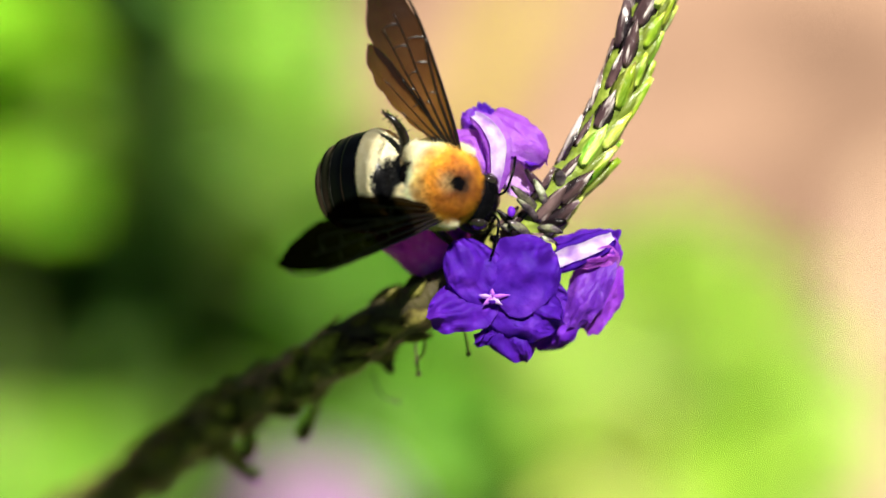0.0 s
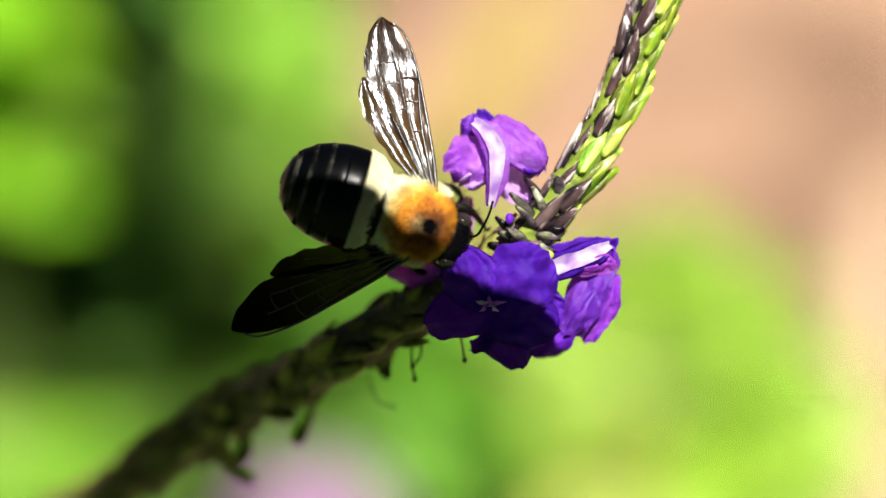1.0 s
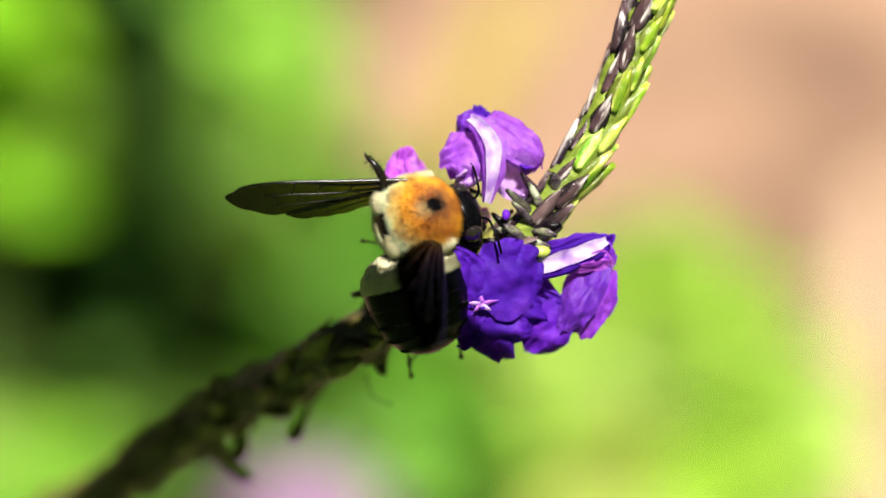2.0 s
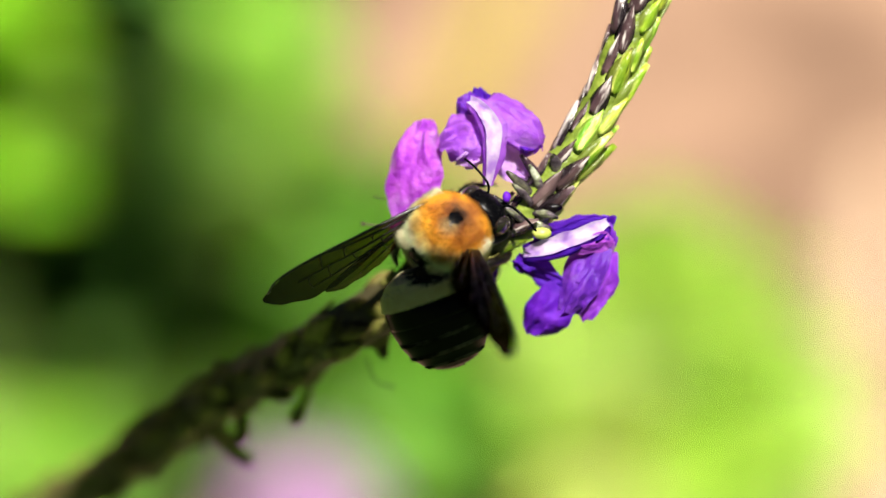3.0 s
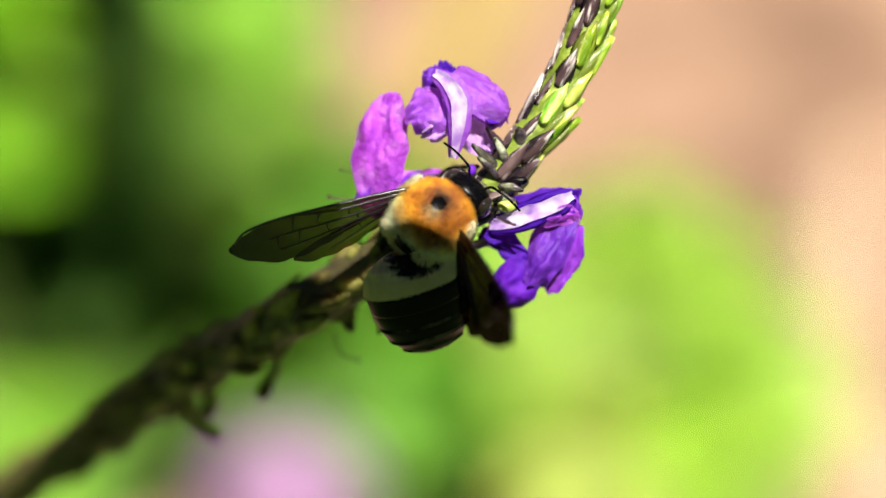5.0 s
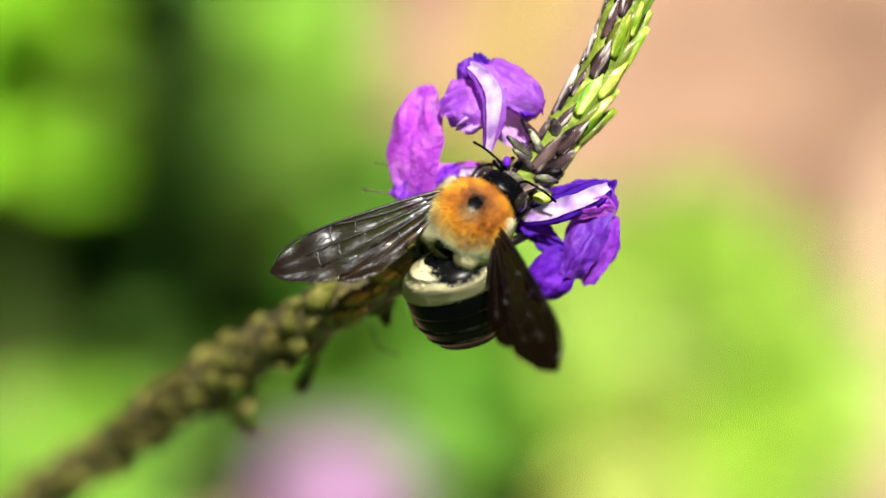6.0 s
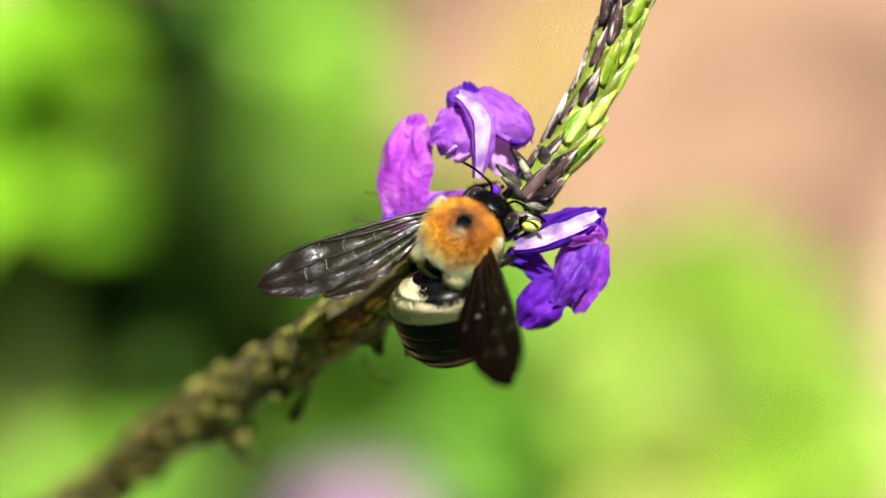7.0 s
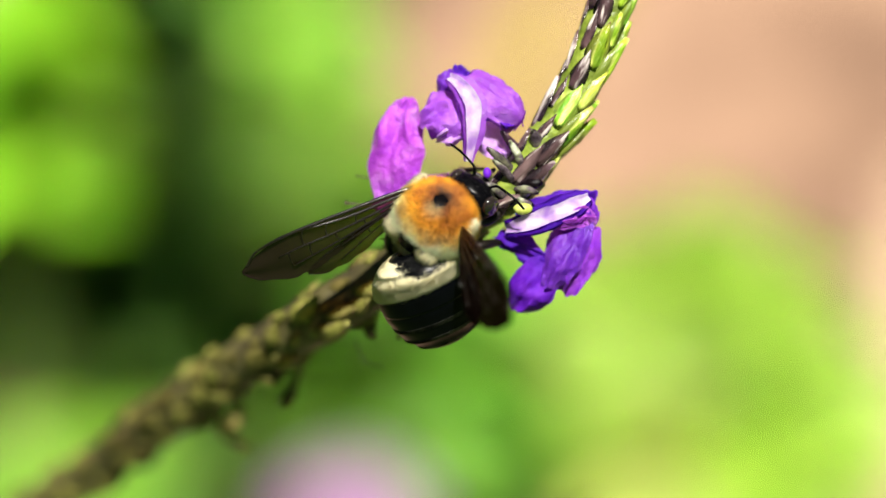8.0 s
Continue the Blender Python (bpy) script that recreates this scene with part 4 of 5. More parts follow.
def build_leg(bee, points, radii, rnd):
    bm = bmesh.new()
    line = smooth_line(points, 5)
    n = len(line)
    rr = []
    for i in range(n):
        q = i / (n - 1) * (len(radii) - 1)
        a = int(min(q, len(radii) - 2))
        rr.append(radii[a] + (radii[a + 1] - radii[a]) * (q - a))
    add_tube(bm, line, rr, 8)
    for _ in range(90):
        i = rnd.randrange(4, n - 1)
        d = Vector((rnd.gauss(0, 1), rnd.gauss(0, 1), rnd.gauss(0, 1))).normalized()
        s = d.orthogonal().normalized() * 0.05
        p = line[i] + d * rr[i] * 0.8
        bm.faces.new([bm.verts.new(q) for q in (p + s, p - s, p + d * 0.7)])
    # two claws
    e, d = line[-1], (line[-1] - line[-2]).normalized()
    for k in (-1, 1):
        add_tube(bm, [e, e + d * 0.25 + Vector((0.2 * k, 0, 0)), e + d * 0.4 + Vector((0.2 * k, 0, -0.2))], [0.09, 0.07, 0.02], 5)
    return part("leg", bm, LEGS, bee, "black bristly leg")


def build_bee():
    rnd = random.Random(11)
    bee = thing("bee", Matrix.Identity(4), "carpenter bee with tawny orange thorax and glossy black abdomen", "bee")
    semi = (3.9, 3.8, 3.25)
    bm = bmesh.new()
    ellipsoid(bm, (0, 0, 0), semi, 20, 28, 0.03)
    part("thorax", bm, SHELL, bee, "black thorax shell with a bald disc")
    bm = bmesh.new()

    def keep(p):
        if p.z > 0 and p.x ** 2 + (p.y - 1.7) ** 2 < 0.5:
            return False
        if p.z > 0 and abs(p.x) < 1.9 and p.y < -2.7:
            return False
        return p.z > -2.2
    scatter_hair(bm, rnd, 38000, on_ellipsoid(semi, (0, 0, 0), keep), 0.8, 0.026, (0, -0.5, -0.1), 0.6)
    tagged(part("thorax_hair", bm, FUZZ, bee, "dense tawny orange and cream hair"), kind="stuff")
    # pale collar tufts beside the wing roots
    bm = bmesh.new()
    for sx in (-1, 1):
        for cx, cy, cz, k in ((3.35, 1.5, 0.9, 1500), (2.1, -2.9, 1.2, 1300)):
            scatter_hair(bm, rnd, k, on_ellipsoid((0.5, 1.2, 0.6) if cx > 3 else (0.9, 0.6, 0.6), (sx * cx, cy, cz), lambda p: True), 0.7, 0.02, (sx * 0.3, -0.8, 0.1), 1.2)
    tagged(part("side_hair", bm, CREAM, bee, "pale cream hair tufts"), kind="stuff")
    # head
    bm = bmesh.new()
    ellipsoid(bm, (0, 0, 0), (2.8, 1.85, 2.3), 18, 26, 0.03)
    head = part("head", bm, SHELL, bee, "glossy black head", (0.4, 4.4, -2.0))
    for sx in (-1, 1):
        bm = bmesh.new()
        ellipsoid(bm, (sx * 2.1, 0.3, 0.1), (0.8, 1.1, 1.65), 14, 18)
        part("eye", bm, EYE, head)
        bm = bmesh.new()
        add_tube(bm, smooth_line([(sx * 0.8, 1.3, 0.4), (sx * 1.4, 2.1, 0.9), (sx * 2.3, 2.3, 1.1), (sx * 3.7, 2.4, 1.0), (sx * 5.0, 2.3, 0.6)], 5), 0.13, 8)
        part("antenna", bm, SHELL, head)
        bm = bmesh.new()
        add_tube(bm, smooth_line([(sx * 1.3, 0.9, -1.9), (sx * 1.1, 1.7, -2.7), (sx * 0.2, 2.0, -3.2)], 4), [0.5, 0.48, 0.46, 0.44, 0.42, 0.36, 0.3, 0.2, 0.1], 8)
        part("mandible", bm, SHELL, head)
    bm = bmesh.new()
    scatter_hair(bm, rnd, 1400, on_ellipsoid((2.55, 1.62, 2.1), (0, 0, 0), lambda p: abs(p.x) < 1.7 and p.z > -1.0), 0.42, 0.022, (0, 0.2, 0), 0.6)
    tagged(part("head_hair", bm, BLACK_HAIR, head), kind="stuff")
    bm = bmesh.new()
    add_tube(bm, smooth_line([(0, 1.0, -2.2), (0, 1.9, -3.6), (0, 2.1, -5.2)], 4), [0.3, 0.3, 0.28, 0.26, 0.24, 0.22, 0.2, 0.16, 0.1], 8)
    part("tongue", bm, LEGS, head)
    # abdomen: overlapping rings with hair bands
    ab = new("abdomen")
    ab.parent = bee
    ab.empty_display_size = 0.002
    tagged(ab, "glossy black banded abdomen with a cream first ring")
    cuts = [0.0, 0.28, 0.48, 0.64, 0.79, 0.91, 1.0]
    for a, b in zip(cuts, cuts[1:]):
        part("tergite", tergite(a, b, 0.006 if a > 0 else 0.03), ABDOMEN_SHELL, ab)
    bm = bmesh.new()

    def ab_place(lo, hi, side, patch):
        def place(r):
            u, a = r.uniform(lo, hi), r.uniform(0, 2 * math.pi)
            p = ab_point(u, a)
            if p.z < side - 1.2 * u * u or (patch and p.z > 0 and ((p.x - 1.3) / 3.4) ** 2 + (u / 0.195) ** 2 < 1 + r.gauss(0, 0.2)):
                return None, None
            return p, Vector((math.cos(a) / AB_W, 0.02, math.sin(a) / AB_H)).normalized()
        return place
    scatter_hair(bm, rnd, 80000, ab_place(0.02, 0.262, -2.2, True), 0.6, 0.045, (0, -1.0, 0.15), 1.6)
    tagged(part("cream_band", bm, CREAM, ab, "thick cream hair on the first ring"), kind="stuff")
    bm = bmesh.new()
    scatter_hair(bm, rnd, 9000, ab_place(0.01, 0.18, 0.5, False), 0.22, 0.02, (0, -0.8, 0.1), 1.2)
    tagged(part("base_hair", bm, BLACK_HAIR, ab, "short black hair on the first ring"), kind="stuff")
    for lo in (0.61, 0.755, 0.875):
        bm = bmesh.new()
        scatter_hair(bm, rnd, 4500, ab_place(lo, lo + 0.03, 0.8, False), 0.2, 0.028, (0, -2.0, 0), 3.0)
        tagged(part("hair_fringe", bm, FRINGE, ab, "thin grey hair fringe"), kind="stuff")
    bm = bmesh.new()
    scatter_hair(bm, rnd, 160, ab_place(0.90, 1.0, -9, False), 0.26, 0.03, (0, -1.6, 0), 2.0)
    tagged(part("tail_hair", bm, BLACK_HAIR, ab), kind="stuff")
    # legs
    for sx in (-1, 1):
        build_leg(bee, [(sx * 1.6, 2.4, -2.4), (sx * 2.6, 3.4, -3.8), (sx * 3.0, 5.0, -4.2), (sx * 2.5, 6.4, -5.4), (sx * 1.9, 7.4, -6.2)], [0.6, 0.55, 0.42, 0.28, 0.16], rnd)
        build_leg(bee, [(sx * 1.8, 0.0, -2.7), (sx * 3.2, 0.6, -4.0), (sx * 4.0, 1.8, -4.6), (sx * 4.4, 3.2, -6.2), (sx * 3.8, 4.2, -7.2)], [0.65, 0.6, 0.5, 0.32, 0.18], rnd)
    build_leg(bee, [(1.7, -2.0, -2.6), (3.2, -3.0, -4.4), (4.0, -4.4, -5.2), (3.8, -6.4, -6.2), (3.4, -7.8, -7.2)], [0.7, 0.75, 0.7, 0.5, 0.2], rnd)
    # the lifted hind leg turns about its hip
    lifted = build_leg(bee, [(0, 0, 0), (-1.8, 0.2, 0.5), (-3.3, -0.1, 0.5), (-4.4, -0.8, 0.1), (-4.8, -1.6, -0.5)], [0.5, 0.5, 0.46, 0.34, 0.2], rnd)
    left = build_wing(bee, -1, "left_wing", MEMBRANE, "smoky brown see-through wing")
    right = build_wing(bee, 1, "right_wing", MEMBRANE_FOLDED, "dark brown folded wing")
    return bee, ab, left, right, lifted


# ---- leaves added above, out of view, to cast moving shade on stem and bee ----
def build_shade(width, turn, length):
    """A broad blunt leaf on its own long stalk, added out of view between the sun and the flower stem (mm, degrees)."""
    ob = thing("shade_leaf", VIEW, "unseen leaf on a long stalk, added to shade the flower stem and bee", "leaf", "leaves overhanging the stem")
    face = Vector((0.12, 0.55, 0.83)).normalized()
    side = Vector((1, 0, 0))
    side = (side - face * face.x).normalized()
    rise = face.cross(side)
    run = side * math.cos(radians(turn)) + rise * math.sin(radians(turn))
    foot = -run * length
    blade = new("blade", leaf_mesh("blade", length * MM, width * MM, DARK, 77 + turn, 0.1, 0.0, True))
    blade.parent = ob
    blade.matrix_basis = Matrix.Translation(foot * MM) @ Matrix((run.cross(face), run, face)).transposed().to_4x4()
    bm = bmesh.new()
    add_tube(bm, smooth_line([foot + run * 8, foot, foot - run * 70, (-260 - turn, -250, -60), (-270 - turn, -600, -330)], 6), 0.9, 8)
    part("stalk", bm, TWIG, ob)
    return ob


build_garden()
spike, pressed, loose = build_spike()
bee, abdomen, left_wing, right_wing, hind_leg = build_bee()
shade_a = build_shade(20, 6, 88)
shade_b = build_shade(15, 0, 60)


def motions():
    def key(ob, rows):
        walk(ob, [(t, pose(*p)) for t, *p in rows])
    key(bee, [
        (0, -0.00049, -0.00077, 0.50767, -21.97, 50.61, -111.96),
        (0.3, -0.00009, -0.00038, 0.50834, -18.11, 50.65, -107.45),
        (0.5, 0.00021, -0.00075, 0.50771, -17.90, 50.69, -107.23),
        (0.6, 0.00026, -0.00084, 0.50754, -21.16, 48.75, -110.90),
        (0.7, -0.00067, -0.00124, 0.50685, -29.81, 45.81, -120.95),
        (0.8, -0.00200, -0.00246, 0.50475, -51.11, 35.36, -149.13),
        (0.9, -0.00159, -0.00212, 0.50533, -42.75, 46.58, -137.62),
        (1, -0.00289, -0.00220, 0.50518, -36.11, 54.05, -129.06),
        (1.1, -0.00418, -0.00203, 0.50548, -15.39, 54.67, -104.29),
        (1.2, -0.00522, -0.00107, 0.50714, -10.15, 48.86, -97.25),
        (1.3, -0.00504, -0.00108, 0.50713, -10.15, 47.32, -97.29),
        (1.4, -0.00481, -0.00147, 0.50646, -10.07, 47.25, -97.28),
        (1.5, -0.00258, -0.00135, 0.50666, -9.36, 44.11, -96.61),
        (1.6, -0.00139, -0.00167, 0.50611, -5.64, 44.83, -92.43),
        (1.7, -0.00105, -0.00204, 0.50546, -2.43, 44.20, -88.77),
        (1.8, -0.00121, -0.00215, 0.50527, 4.46, 44.39, -81.13),
        (2, -0.00196, -0.00237, 0.50490, 18.73, 41.97, -64.78),
        (2.1, -0.00134, -0.00336, 0.50319, 28.62, 38.39, -53.44),
        (2.2, -0.00090, -0.00429, 0.50157, 33.52, 35.85, -47.62),
        (2.7, 0.00050, -0.00403, 0.50202, 39.91, 31.26, -39.69),
        (3.3, 0.00125, -0.00414, 0.50182, 43.46, 27.94, -34.98),
        (3.5, 0.00212, -0.00461, 0.50101, 45.21, 28.28, -32.05),
        (4, 0.00231, -0.00438, 0.50141, 43.35, 27.47, -35.25),
        (4.5, 0.00161, -0.00464, 0.50096, 43.55, 27.92, -34.86),
        (4.7, 0.00232, -0.00464, 0.50096, 43.36, 27.83, -35.19),
        (5.8, 0.00274, -0.00481, 0.50067, 46.33, 25.53, -30.66),
        (6, 0.00282, -0.00505, 0.50025, 47.03, 24.39, -29.67),
        (6.5, 0.00306, -0.00467, 0.50091, 46.89, 23.99, -30.01),
        (7, 0.00285, -0.00466, 0.50093, 46.65, 23.89, -30.45),
        (7.5, 0.00279, -0.00467, 0.50092, 48.35, 22.30, -27.64),
        (7.7, 0.00519, -0.00494, 0.50044, 49.57, 20.23, -25.72),
        (8, 0.00147, -0.00443, 0.50133, 42.11, 25.25, -37.95),
    ])
    key(abdomen, [
        (0, 0.00000, -0.00300, -0.00070, 38.25, 2.17, 18.54),
        (0.3, 0.00000, -0.00300, -0.00070, 40.58, 2.19, 25.78),
        (0.5, 0.00000, -0.00300, -0.00070, 41.01, 1.88, 33.30),
        (0.6, 0.00000, -0.00300, -0.00070, 38.71, 2.96, 16.25),
        (0.7, 0.00000, -0.00300, -0.00070, 29.36, 3.42, 0.42),
        (0.8, 0.00000, -0.00220, -0.00040, 9.58, 1.67, -5.72),
        (0.9, 0.00000, -0.00220, -0.00040, 3.07, 0.75, 3.50),
        (1, 0.00000, -0.00220, -0.00040, -2.80, -0.32, 5.23),
        (1.1, 0.00000, -0.00220, -0.00040, 18.71, 1.47, 8.89),
        (1.2, 0.00000, -0.00360, -0.00060, 57.92, 3.13, 24.65),
        (1.3, 0.00000, -0.00360, -0.00060, 62.51, 3.13, 33.47),
        (1.4, 0.00000, -0.00360, -0.00060, 58.93, 2.07, 48.99),
        (1.5, 0.00060, -0.00300, -0.00080, 52.62, 1.34, 65.09),
        (1.6, 0.00060, -0.00300, -0.00080, 52.35, 0.40, 73.50),
        (1.7, 0.00060, -0.00300, -0.00080, 50.64, -1.27, 89.77),
        (1.8, 0.00190, -0.00210, -0.00140, 47.97, -1.15, 88.65),
        (2, 0.00190, -0.00210, -0.00140, 21.81, -1.26, 89.04),
        (2.1, 0.00190, -0.00210, -0.00140, 29.61, -0.16, 77.82),
        (2.2, 0.00190, -0.00210, -0.00140, 33.48, 0.32, 72.44),
        (2.7, 0.00060, -0.00310, -0.00090, 20.47, 0.75, 67.02),
        (3.3, 0.00000, -0.00360, -0.00060, 19.18, 0.99, 63.37),
        (3.5, 0.00000, -0.00360, -0.00060, 16.77, 1.22, 54.51),
        (4, 0.00000, -0.00360, -0.00060, 19.35, 1.49, 58.08),
        (4.5, 0.00000, -0.00360, -0.00060, 29.13, 0.98, 63.48),
        (4.7, 0.00000, -0.00360, -0.00060, 26.03, 1.24, 60.78),
        (5.8, 0.00000, -0.00360, -0.00060, 37.45, 1.24, 57.06),
        (6, 0.00000, -0.00360, -0.00060, 36.45, 1.67, 50.91),
        (6.5, 0.00000, -0.00360, -0.00060, 36.42, 2.17, 44.95),
        (7, 0.00000, -0.00360, -0.00060, 40.21, 2.24, 45.32),
        (7.5, 0.00000, -0.00360, -0.00060, 44.07, 2.53, 36.23),
        (7.7, 0.00000, -0.00360, -0.00060, 42.97, 2.70, 32.34),
        (8, 0.00000, -0.00360, -0.00060, 35.75, 1.49, 64.77),
    ])
    key(left_wing, [
        (0, -0.00310, 0.00100, 0.00160, 5.61, 16.68, 36.04),
        (0.3, -0.00310, 0.00100, 0.00160, 5.61, 25.42, 35.16),
        (0.5, -0.00310, 0.00100, 0.00160, 5.23, 19.55, 27.69),
        (0.6, -0.00310, 0.00100, 0.00160, 6.41, 19.89, 32.87),
        (0.7, -0.00310, 0.00100, 0.00160, 6.83, 22.18, 37.13),
        (0.8, -0.00310, 0.00100, 0.00160, 14.86, 2.28, 38.63),
        (0.9, -0.00310, 0.00100, 0.00160, 8.64, 0.54, 34.60),
        (1, -0.00310, 0.00100, 0.00160, -5.14, -13.56, 33.83),
        (1.1, -0.00310, 0.00100, 0.00160, -5.92, -7.98, 34.51),
        (1.2, -0.00310, 0.00100, 0.00160, 9.39, 28.09, 47.02),
        (1.3, -0.00310, 0.00100, 0.00160, 10.01, 30.61, 42.61),
        (1.4, -0.00310, 0.00100, 0.00160, 26.34, 22.24, 53.36),
        (1.5, -0.00310, 0.00100, 0.00160, 60.63, 6.62, 66.91),
        (1.6, -0.00310, 0.00100, 0.00160, 60.19, 6.32, 67.01),
        (1.7, -0.00310, 0.00100, 0.00160, 60.83, 6.42, 67.43),
        (1.8, -0.00310, 0.00100, 0.00160, 63.28, 6.22, 67.98),
        (2, -0.00310, 0.00100, 0.00160, 66.74, 3.50, 77.26),
        (2.1, -0.00310, 0.00100, 0.00160, 65.93, 3.80, 76.18),
        (2.2, -0.00310, 0.00100, 0.00160, 63.13, 1.15, 86.81),
        (2.7, -0.00310, 0.00100, 0.00160, 60.61, 3.14, 78.11),
        (3.3, -0.00310, 0.00100, 0.00160, 57.06, 4.14, 72.54),
        (3.5, -0.00310, 0.00100, 0.00160, 51.74, 5.50, 60.30),
        (4, -0.00310, 0.00100, 0.00160, 43.98, 6.41, 58.91),
        (4.5, -0.00310, 0.00100, 0.00160, 46.59, 5.96, 60.81),
        (4.7, -0.00310, 0.00100, 0.00160, 46.79, 6.24, 60.11),
        (5.8, -0.00310, 0.00100, 0.00160, 40.58, 4.87, 61.66),
        (6, -0.00310, 0.00100, 0.00160, -3.86, 9.47, 57.73),
        (6.5, -0.00310, 0.00100, 0.00160, -3.40, 9.73, 57.89),
        (7, -0.00310, 0.00100, 0.00160, -3.51, 9.89, 56.16),
        (7.5, -0.00310, 0.00100, 0.00160, 34.29, 20.08, 51.85),
        (7.7, -0.00310, 0.00100, 0.00160, 39.46, 33.64, 55.36),
        (8, -0.00310, 0.00100, 0.00160, 50.44, 6.12, 67.47),
    ])
    key(right_wing, [
        (0, 0.00310, 0.00100, 0.00160, -33.09, -25.30, -51.01),
        (0.3, 0.00310, 0.00100, 0.00160, -41.16, -43.11, -47.26),
        (0.5, 0.00310, 0.00100, 0.00160, -45.19, -45.64, -43.38),
        (0.6, 0.00310, 0.00100, 0.00160, -39.61, -33.69, -48.68),
        (0.7, 0.00310, 0.00100, 0.00160, -33.45, -20.52, -48.44),
        (0.8, 0.00310, 0.00100, 0.00160, 9.74, -10.82, -34.31),
        (0.9, 0.00310, 0.00100, 0.00160, -4.55, -15.71, -36.90),
        (1, 0.00310, 0.00100, 0.00160, 1.20, 1.63, -39.89),
        (1.1, 0.00310, 0.00100, 0.00160, 1.70, 5.05, -44.48),
        (1.2, 0.00310, 0.00100, 0.00160, 7.64, 9.21, -45.91),
        (1.3, 0.00310, 0.00100, 0.00160, -6.61, 10.41, -52.58),
        (1.4, 0.00310, 0.00100, 0.00160, -24.32, 8.99, -42.34),
        (1.5, 0.00310, 0.00100, 0.00160, -32.40, -26.96, -22.31),
        (1.6, 0.00310, 0.00100, 0.00160, -36.25, -33.63, -18.13),
        (1.7, 0.00310, 0.00100, 0.00160, -39.13, -35.97, -18.57),
        (1.8, 0.00310, 0.00100, 0.00160, -42.75, -38.91, -22.04),
        (2, 0.00310, 0.00100, 0.00160, -48.69, -41.94, -15.80),
        (2.1, 0.00310, 0.00100, 0.00160, -57.82, -46.23, -12.24),
        (2.2, 0.00310, 0.00100, 0.00160, -61.54, -47.44, -5.48),
        (2.7, 0.00310, 0.00100, 0.00160, -57.82, -44.65, -16.46),
        (3.3, 0.00310, 0.00100, 0.00160, -52.85, -41.32, -20.98),
        (3.5, 0.00310, 0.00100, 0.00160, 36.11, -49.80, -16.43),
        (4, 0.00310, 0.00100, 0.00160, 34.28, -47.50, -17.47),
        (4.5, 0.00310, 0.00100, 0.00160, 33.53, -53.40, -15.77),
        (4.7, 0.00310, 0.00100, 0.00160, 34.57, -48.74, -16.43),
        (5.8, 0.00310, 0.00100, 0.00160, 34.47, -43.82, -23.60),
        (6, 0.00310, 0.00100, 0.00160, 12.75, -35.32, -25.08),
        (6.5, 0.00310, 0.00100, 0.00160, 10.92, -37.00, -28.96),
        (7, 0.00310, 0.00100, 0.00160, 8.35, -39.70, -34.10),
        (7.5, 0.00310, 0.00100, 0.00160, 11.84, -41.07, -23.88),
        (7.7, 0.00310, 0.00100, 0.00160, 14.34, -27.60, -25.01),
        (8, 0.00310, 0.00100, 0.00160, 33.14, -47.51, -13.98),
    ])
    key(hind_leg, [
        (0, -0.001900, -0.003900, -0.000800, 0.00, 46.00, 18.43),
        (0.3, -0.001800, -0.001800, -0.001600, 0.00, -30.00, 40.00),
        (0.6, -0.001800, -0.001800, -0.001600, 0.00, -30.00, 40.00),
        (0.9, -0.001800, -0.001800, -0.001600, 0.00, -17.17, 55.49),
        (1.5, -0.001800, -0.001800, -0.001600, 0.00, -20.37, 21.80),
        (1.8, -0.003000, -0.002000, -0.000400, 0.00, 61.31, -41.63),
        (2, -0.003200, -0.002400, -0.000600, 0.00, 61.16, -21.80),
        (2.2, -0.003200, -0.002400, -0.000800, 0.00, 50.96, -9.46),
        (2.8, -0.001800, -0.001800, -0.001600, 0.00, -48.53, 45.00),
        (8, -0.001800, -0.001800, -0.001600, 0.00, -48.53, 45.00),
    ])
    # the blossom bent down under the bee springs back
    key(pressed, [
        (0, 0.00156, 0.00272, -0.00350, 0, 0, 62),
        (0.7, 0.00156, 0.00272, -0.00350, 0, 0, 64),
        (1, 0.00156, 0.00217, -0.00350, 0, 0, 75),
        (1.5, 0.00156, 0.00245, -0.00350, 0, 0, 60),
        (1.8, 0.00156, 0.00272, -0.00310, 0, 0, 45),
        (2, 0.00156, 0.00272, -0.00270, 0, 0, 16),
        (2.1, 0.00156, 0.00272, -0.00250, 0, 0, 6),
        (2.2, 0.00156, 0.00272, -0.00250, 0, 0, 2),
        (3.3, 0.00156, 0.00272, -0.00250, 0, 0, 0),
        (8, 0.00156, 0.00272, -0.00250, 0, 0, 0),
    ])
    # the blossom the bee drags under itself
    key(loose, [
        (0, 0.00478, -0.00456, 0.00300, 0, 0, 0),
        (1.8, 0.00478, -0.00456, 0.00300, 0, 0, 0),
        (2, 0.00423, -0.00484, 0.00250, 10, 15, 5),
        (2.2, 0.00368, -0.00594, 0.00150, 20, 35, 10),
        (2.7, 0.00357, -0.00704, -0.00150, 30, 60, 20),
        (3.3, 0.00357, -0.00676, -0.00300, 35, 78, 25),
        (8, 0.00357, -0.00654, -0.00300, 35, 78, 25),
    ])
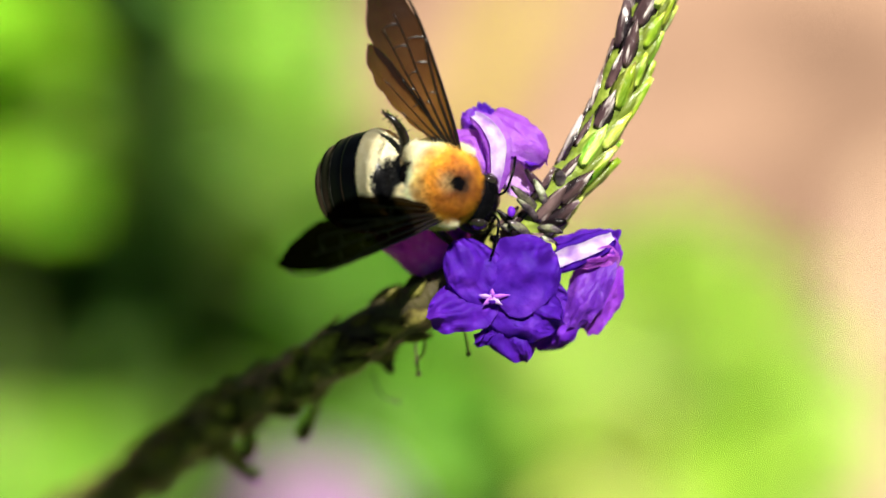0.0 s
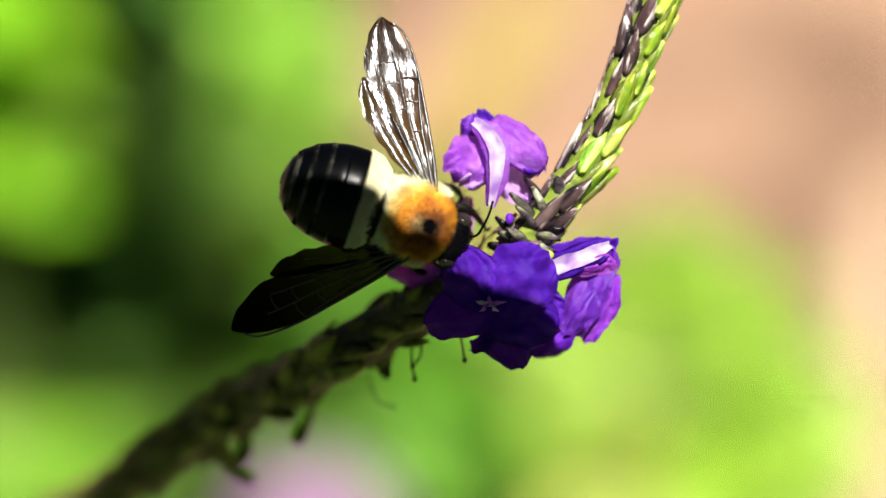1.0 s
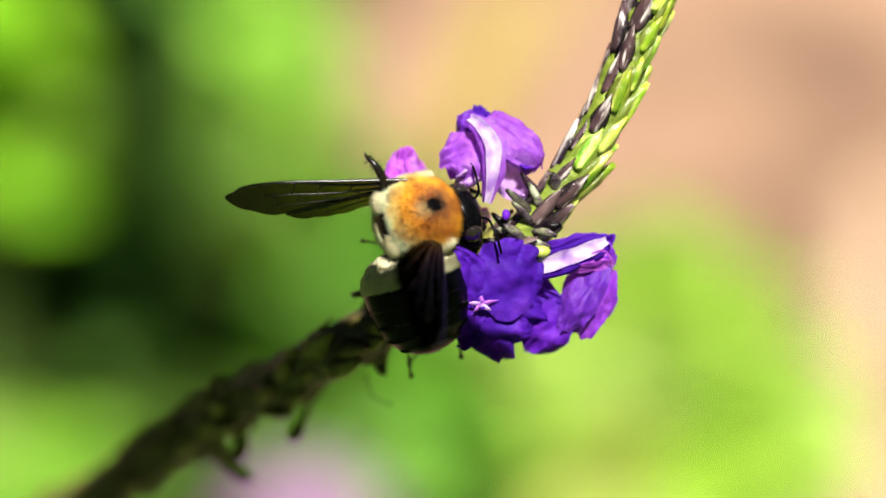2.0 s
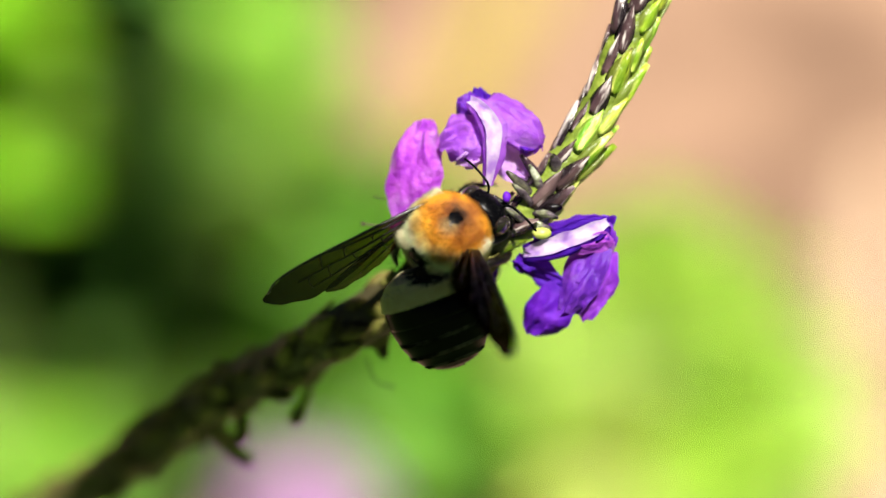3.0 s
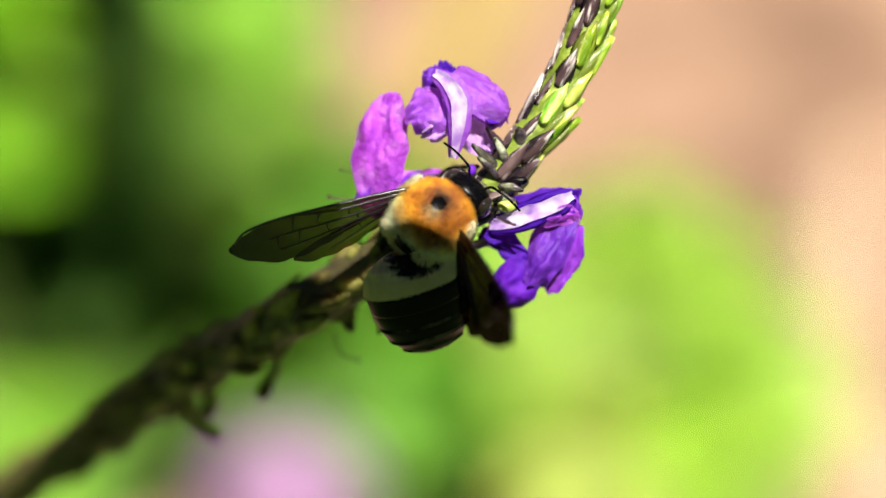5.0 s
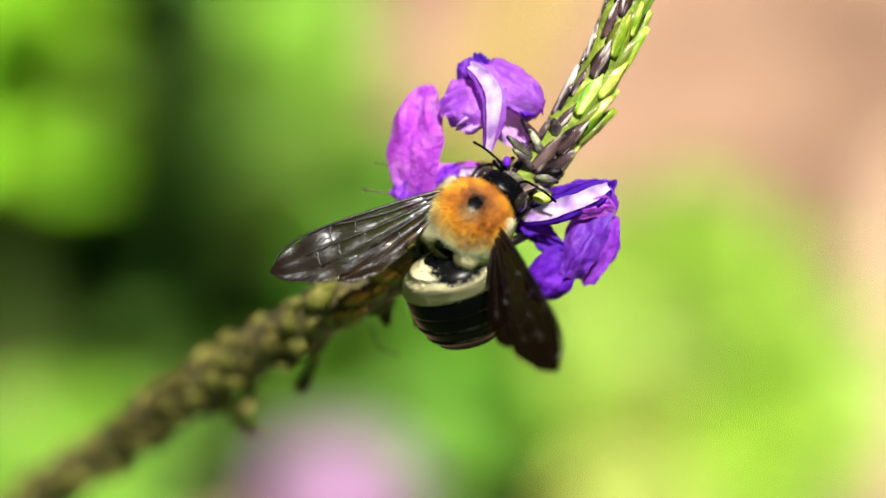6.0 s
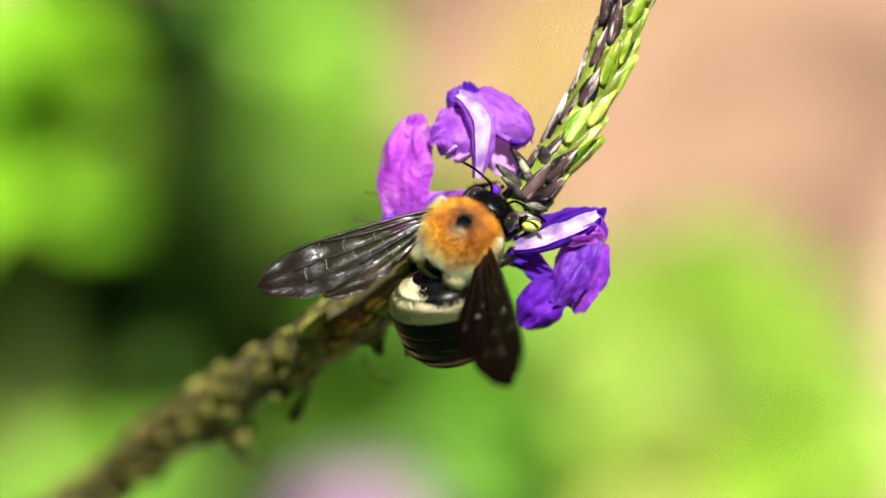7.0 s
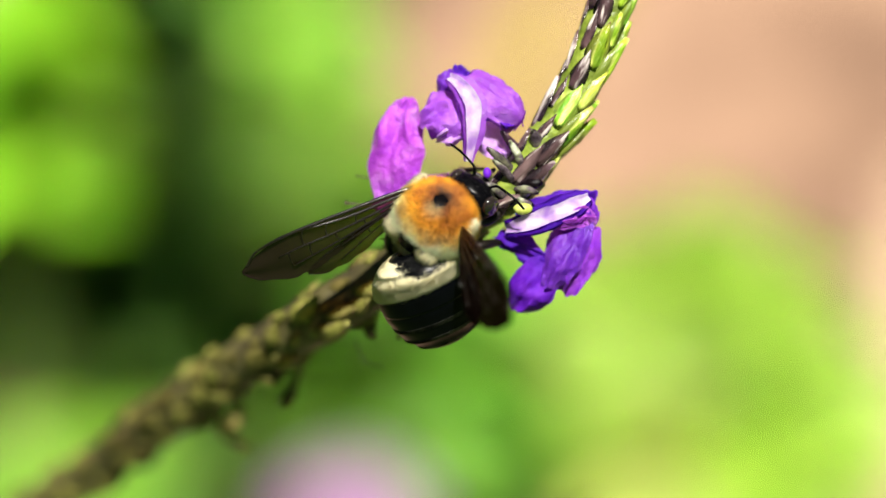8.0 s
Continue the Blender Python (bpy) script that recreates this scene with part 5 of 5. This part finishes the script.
    # unseen shade leaves, moved so that their shadow covers and clears stem and bee
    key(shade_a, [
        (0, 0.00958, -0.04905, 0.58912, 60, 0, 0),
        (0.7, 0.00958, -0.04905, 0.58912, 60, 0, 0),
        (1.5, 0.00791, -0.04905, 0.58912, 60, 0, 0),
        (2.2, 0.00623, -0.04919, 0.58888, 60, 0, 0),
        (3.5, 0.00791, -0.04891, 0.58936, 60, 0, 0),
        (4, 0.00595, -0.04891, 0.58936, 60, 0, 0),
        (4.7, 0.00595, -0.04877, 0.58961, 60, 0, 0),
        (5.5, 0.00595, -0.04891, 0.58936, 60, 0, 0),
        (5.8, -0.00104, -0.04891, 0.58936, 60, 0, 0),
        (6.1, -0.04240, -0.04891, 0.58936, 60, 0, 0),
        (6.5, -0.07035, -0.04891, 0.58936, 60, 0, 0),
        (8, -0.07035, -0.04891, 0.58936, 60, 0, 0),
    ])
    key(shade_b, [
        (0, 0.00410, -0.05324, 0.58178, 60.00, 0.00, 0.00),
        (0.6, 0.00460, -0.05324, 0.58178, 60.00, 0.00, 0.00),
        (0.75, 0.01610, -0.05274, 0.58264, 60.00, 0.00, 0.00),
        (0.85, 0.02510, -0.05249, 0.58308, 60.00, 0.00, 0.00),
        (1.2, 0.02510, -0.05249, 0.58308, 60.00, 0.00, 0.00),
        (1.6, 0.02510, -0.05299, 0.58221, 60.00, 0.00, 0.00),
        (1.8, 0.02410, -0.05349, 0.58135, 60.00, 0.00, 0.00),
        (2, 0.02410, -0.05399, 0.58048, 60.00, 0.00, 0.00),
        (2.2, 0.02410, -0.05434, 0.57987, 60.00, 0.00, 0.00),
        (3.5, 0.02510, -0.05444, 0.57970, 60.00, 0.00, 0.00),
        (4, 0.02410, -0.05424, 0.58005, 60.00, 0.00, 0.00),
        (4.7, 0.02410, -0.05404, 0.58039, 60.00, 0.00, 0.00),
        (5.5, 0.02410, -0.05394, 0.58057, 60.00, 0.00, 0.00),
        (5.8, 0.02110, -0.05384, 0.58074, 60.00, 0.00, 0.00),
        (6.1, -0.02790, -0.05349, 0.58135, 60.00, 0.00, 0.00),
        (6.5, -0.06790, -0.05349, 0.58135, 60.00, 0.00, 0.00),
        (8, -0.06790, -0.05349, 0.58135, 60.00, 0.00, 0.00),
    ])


motions()
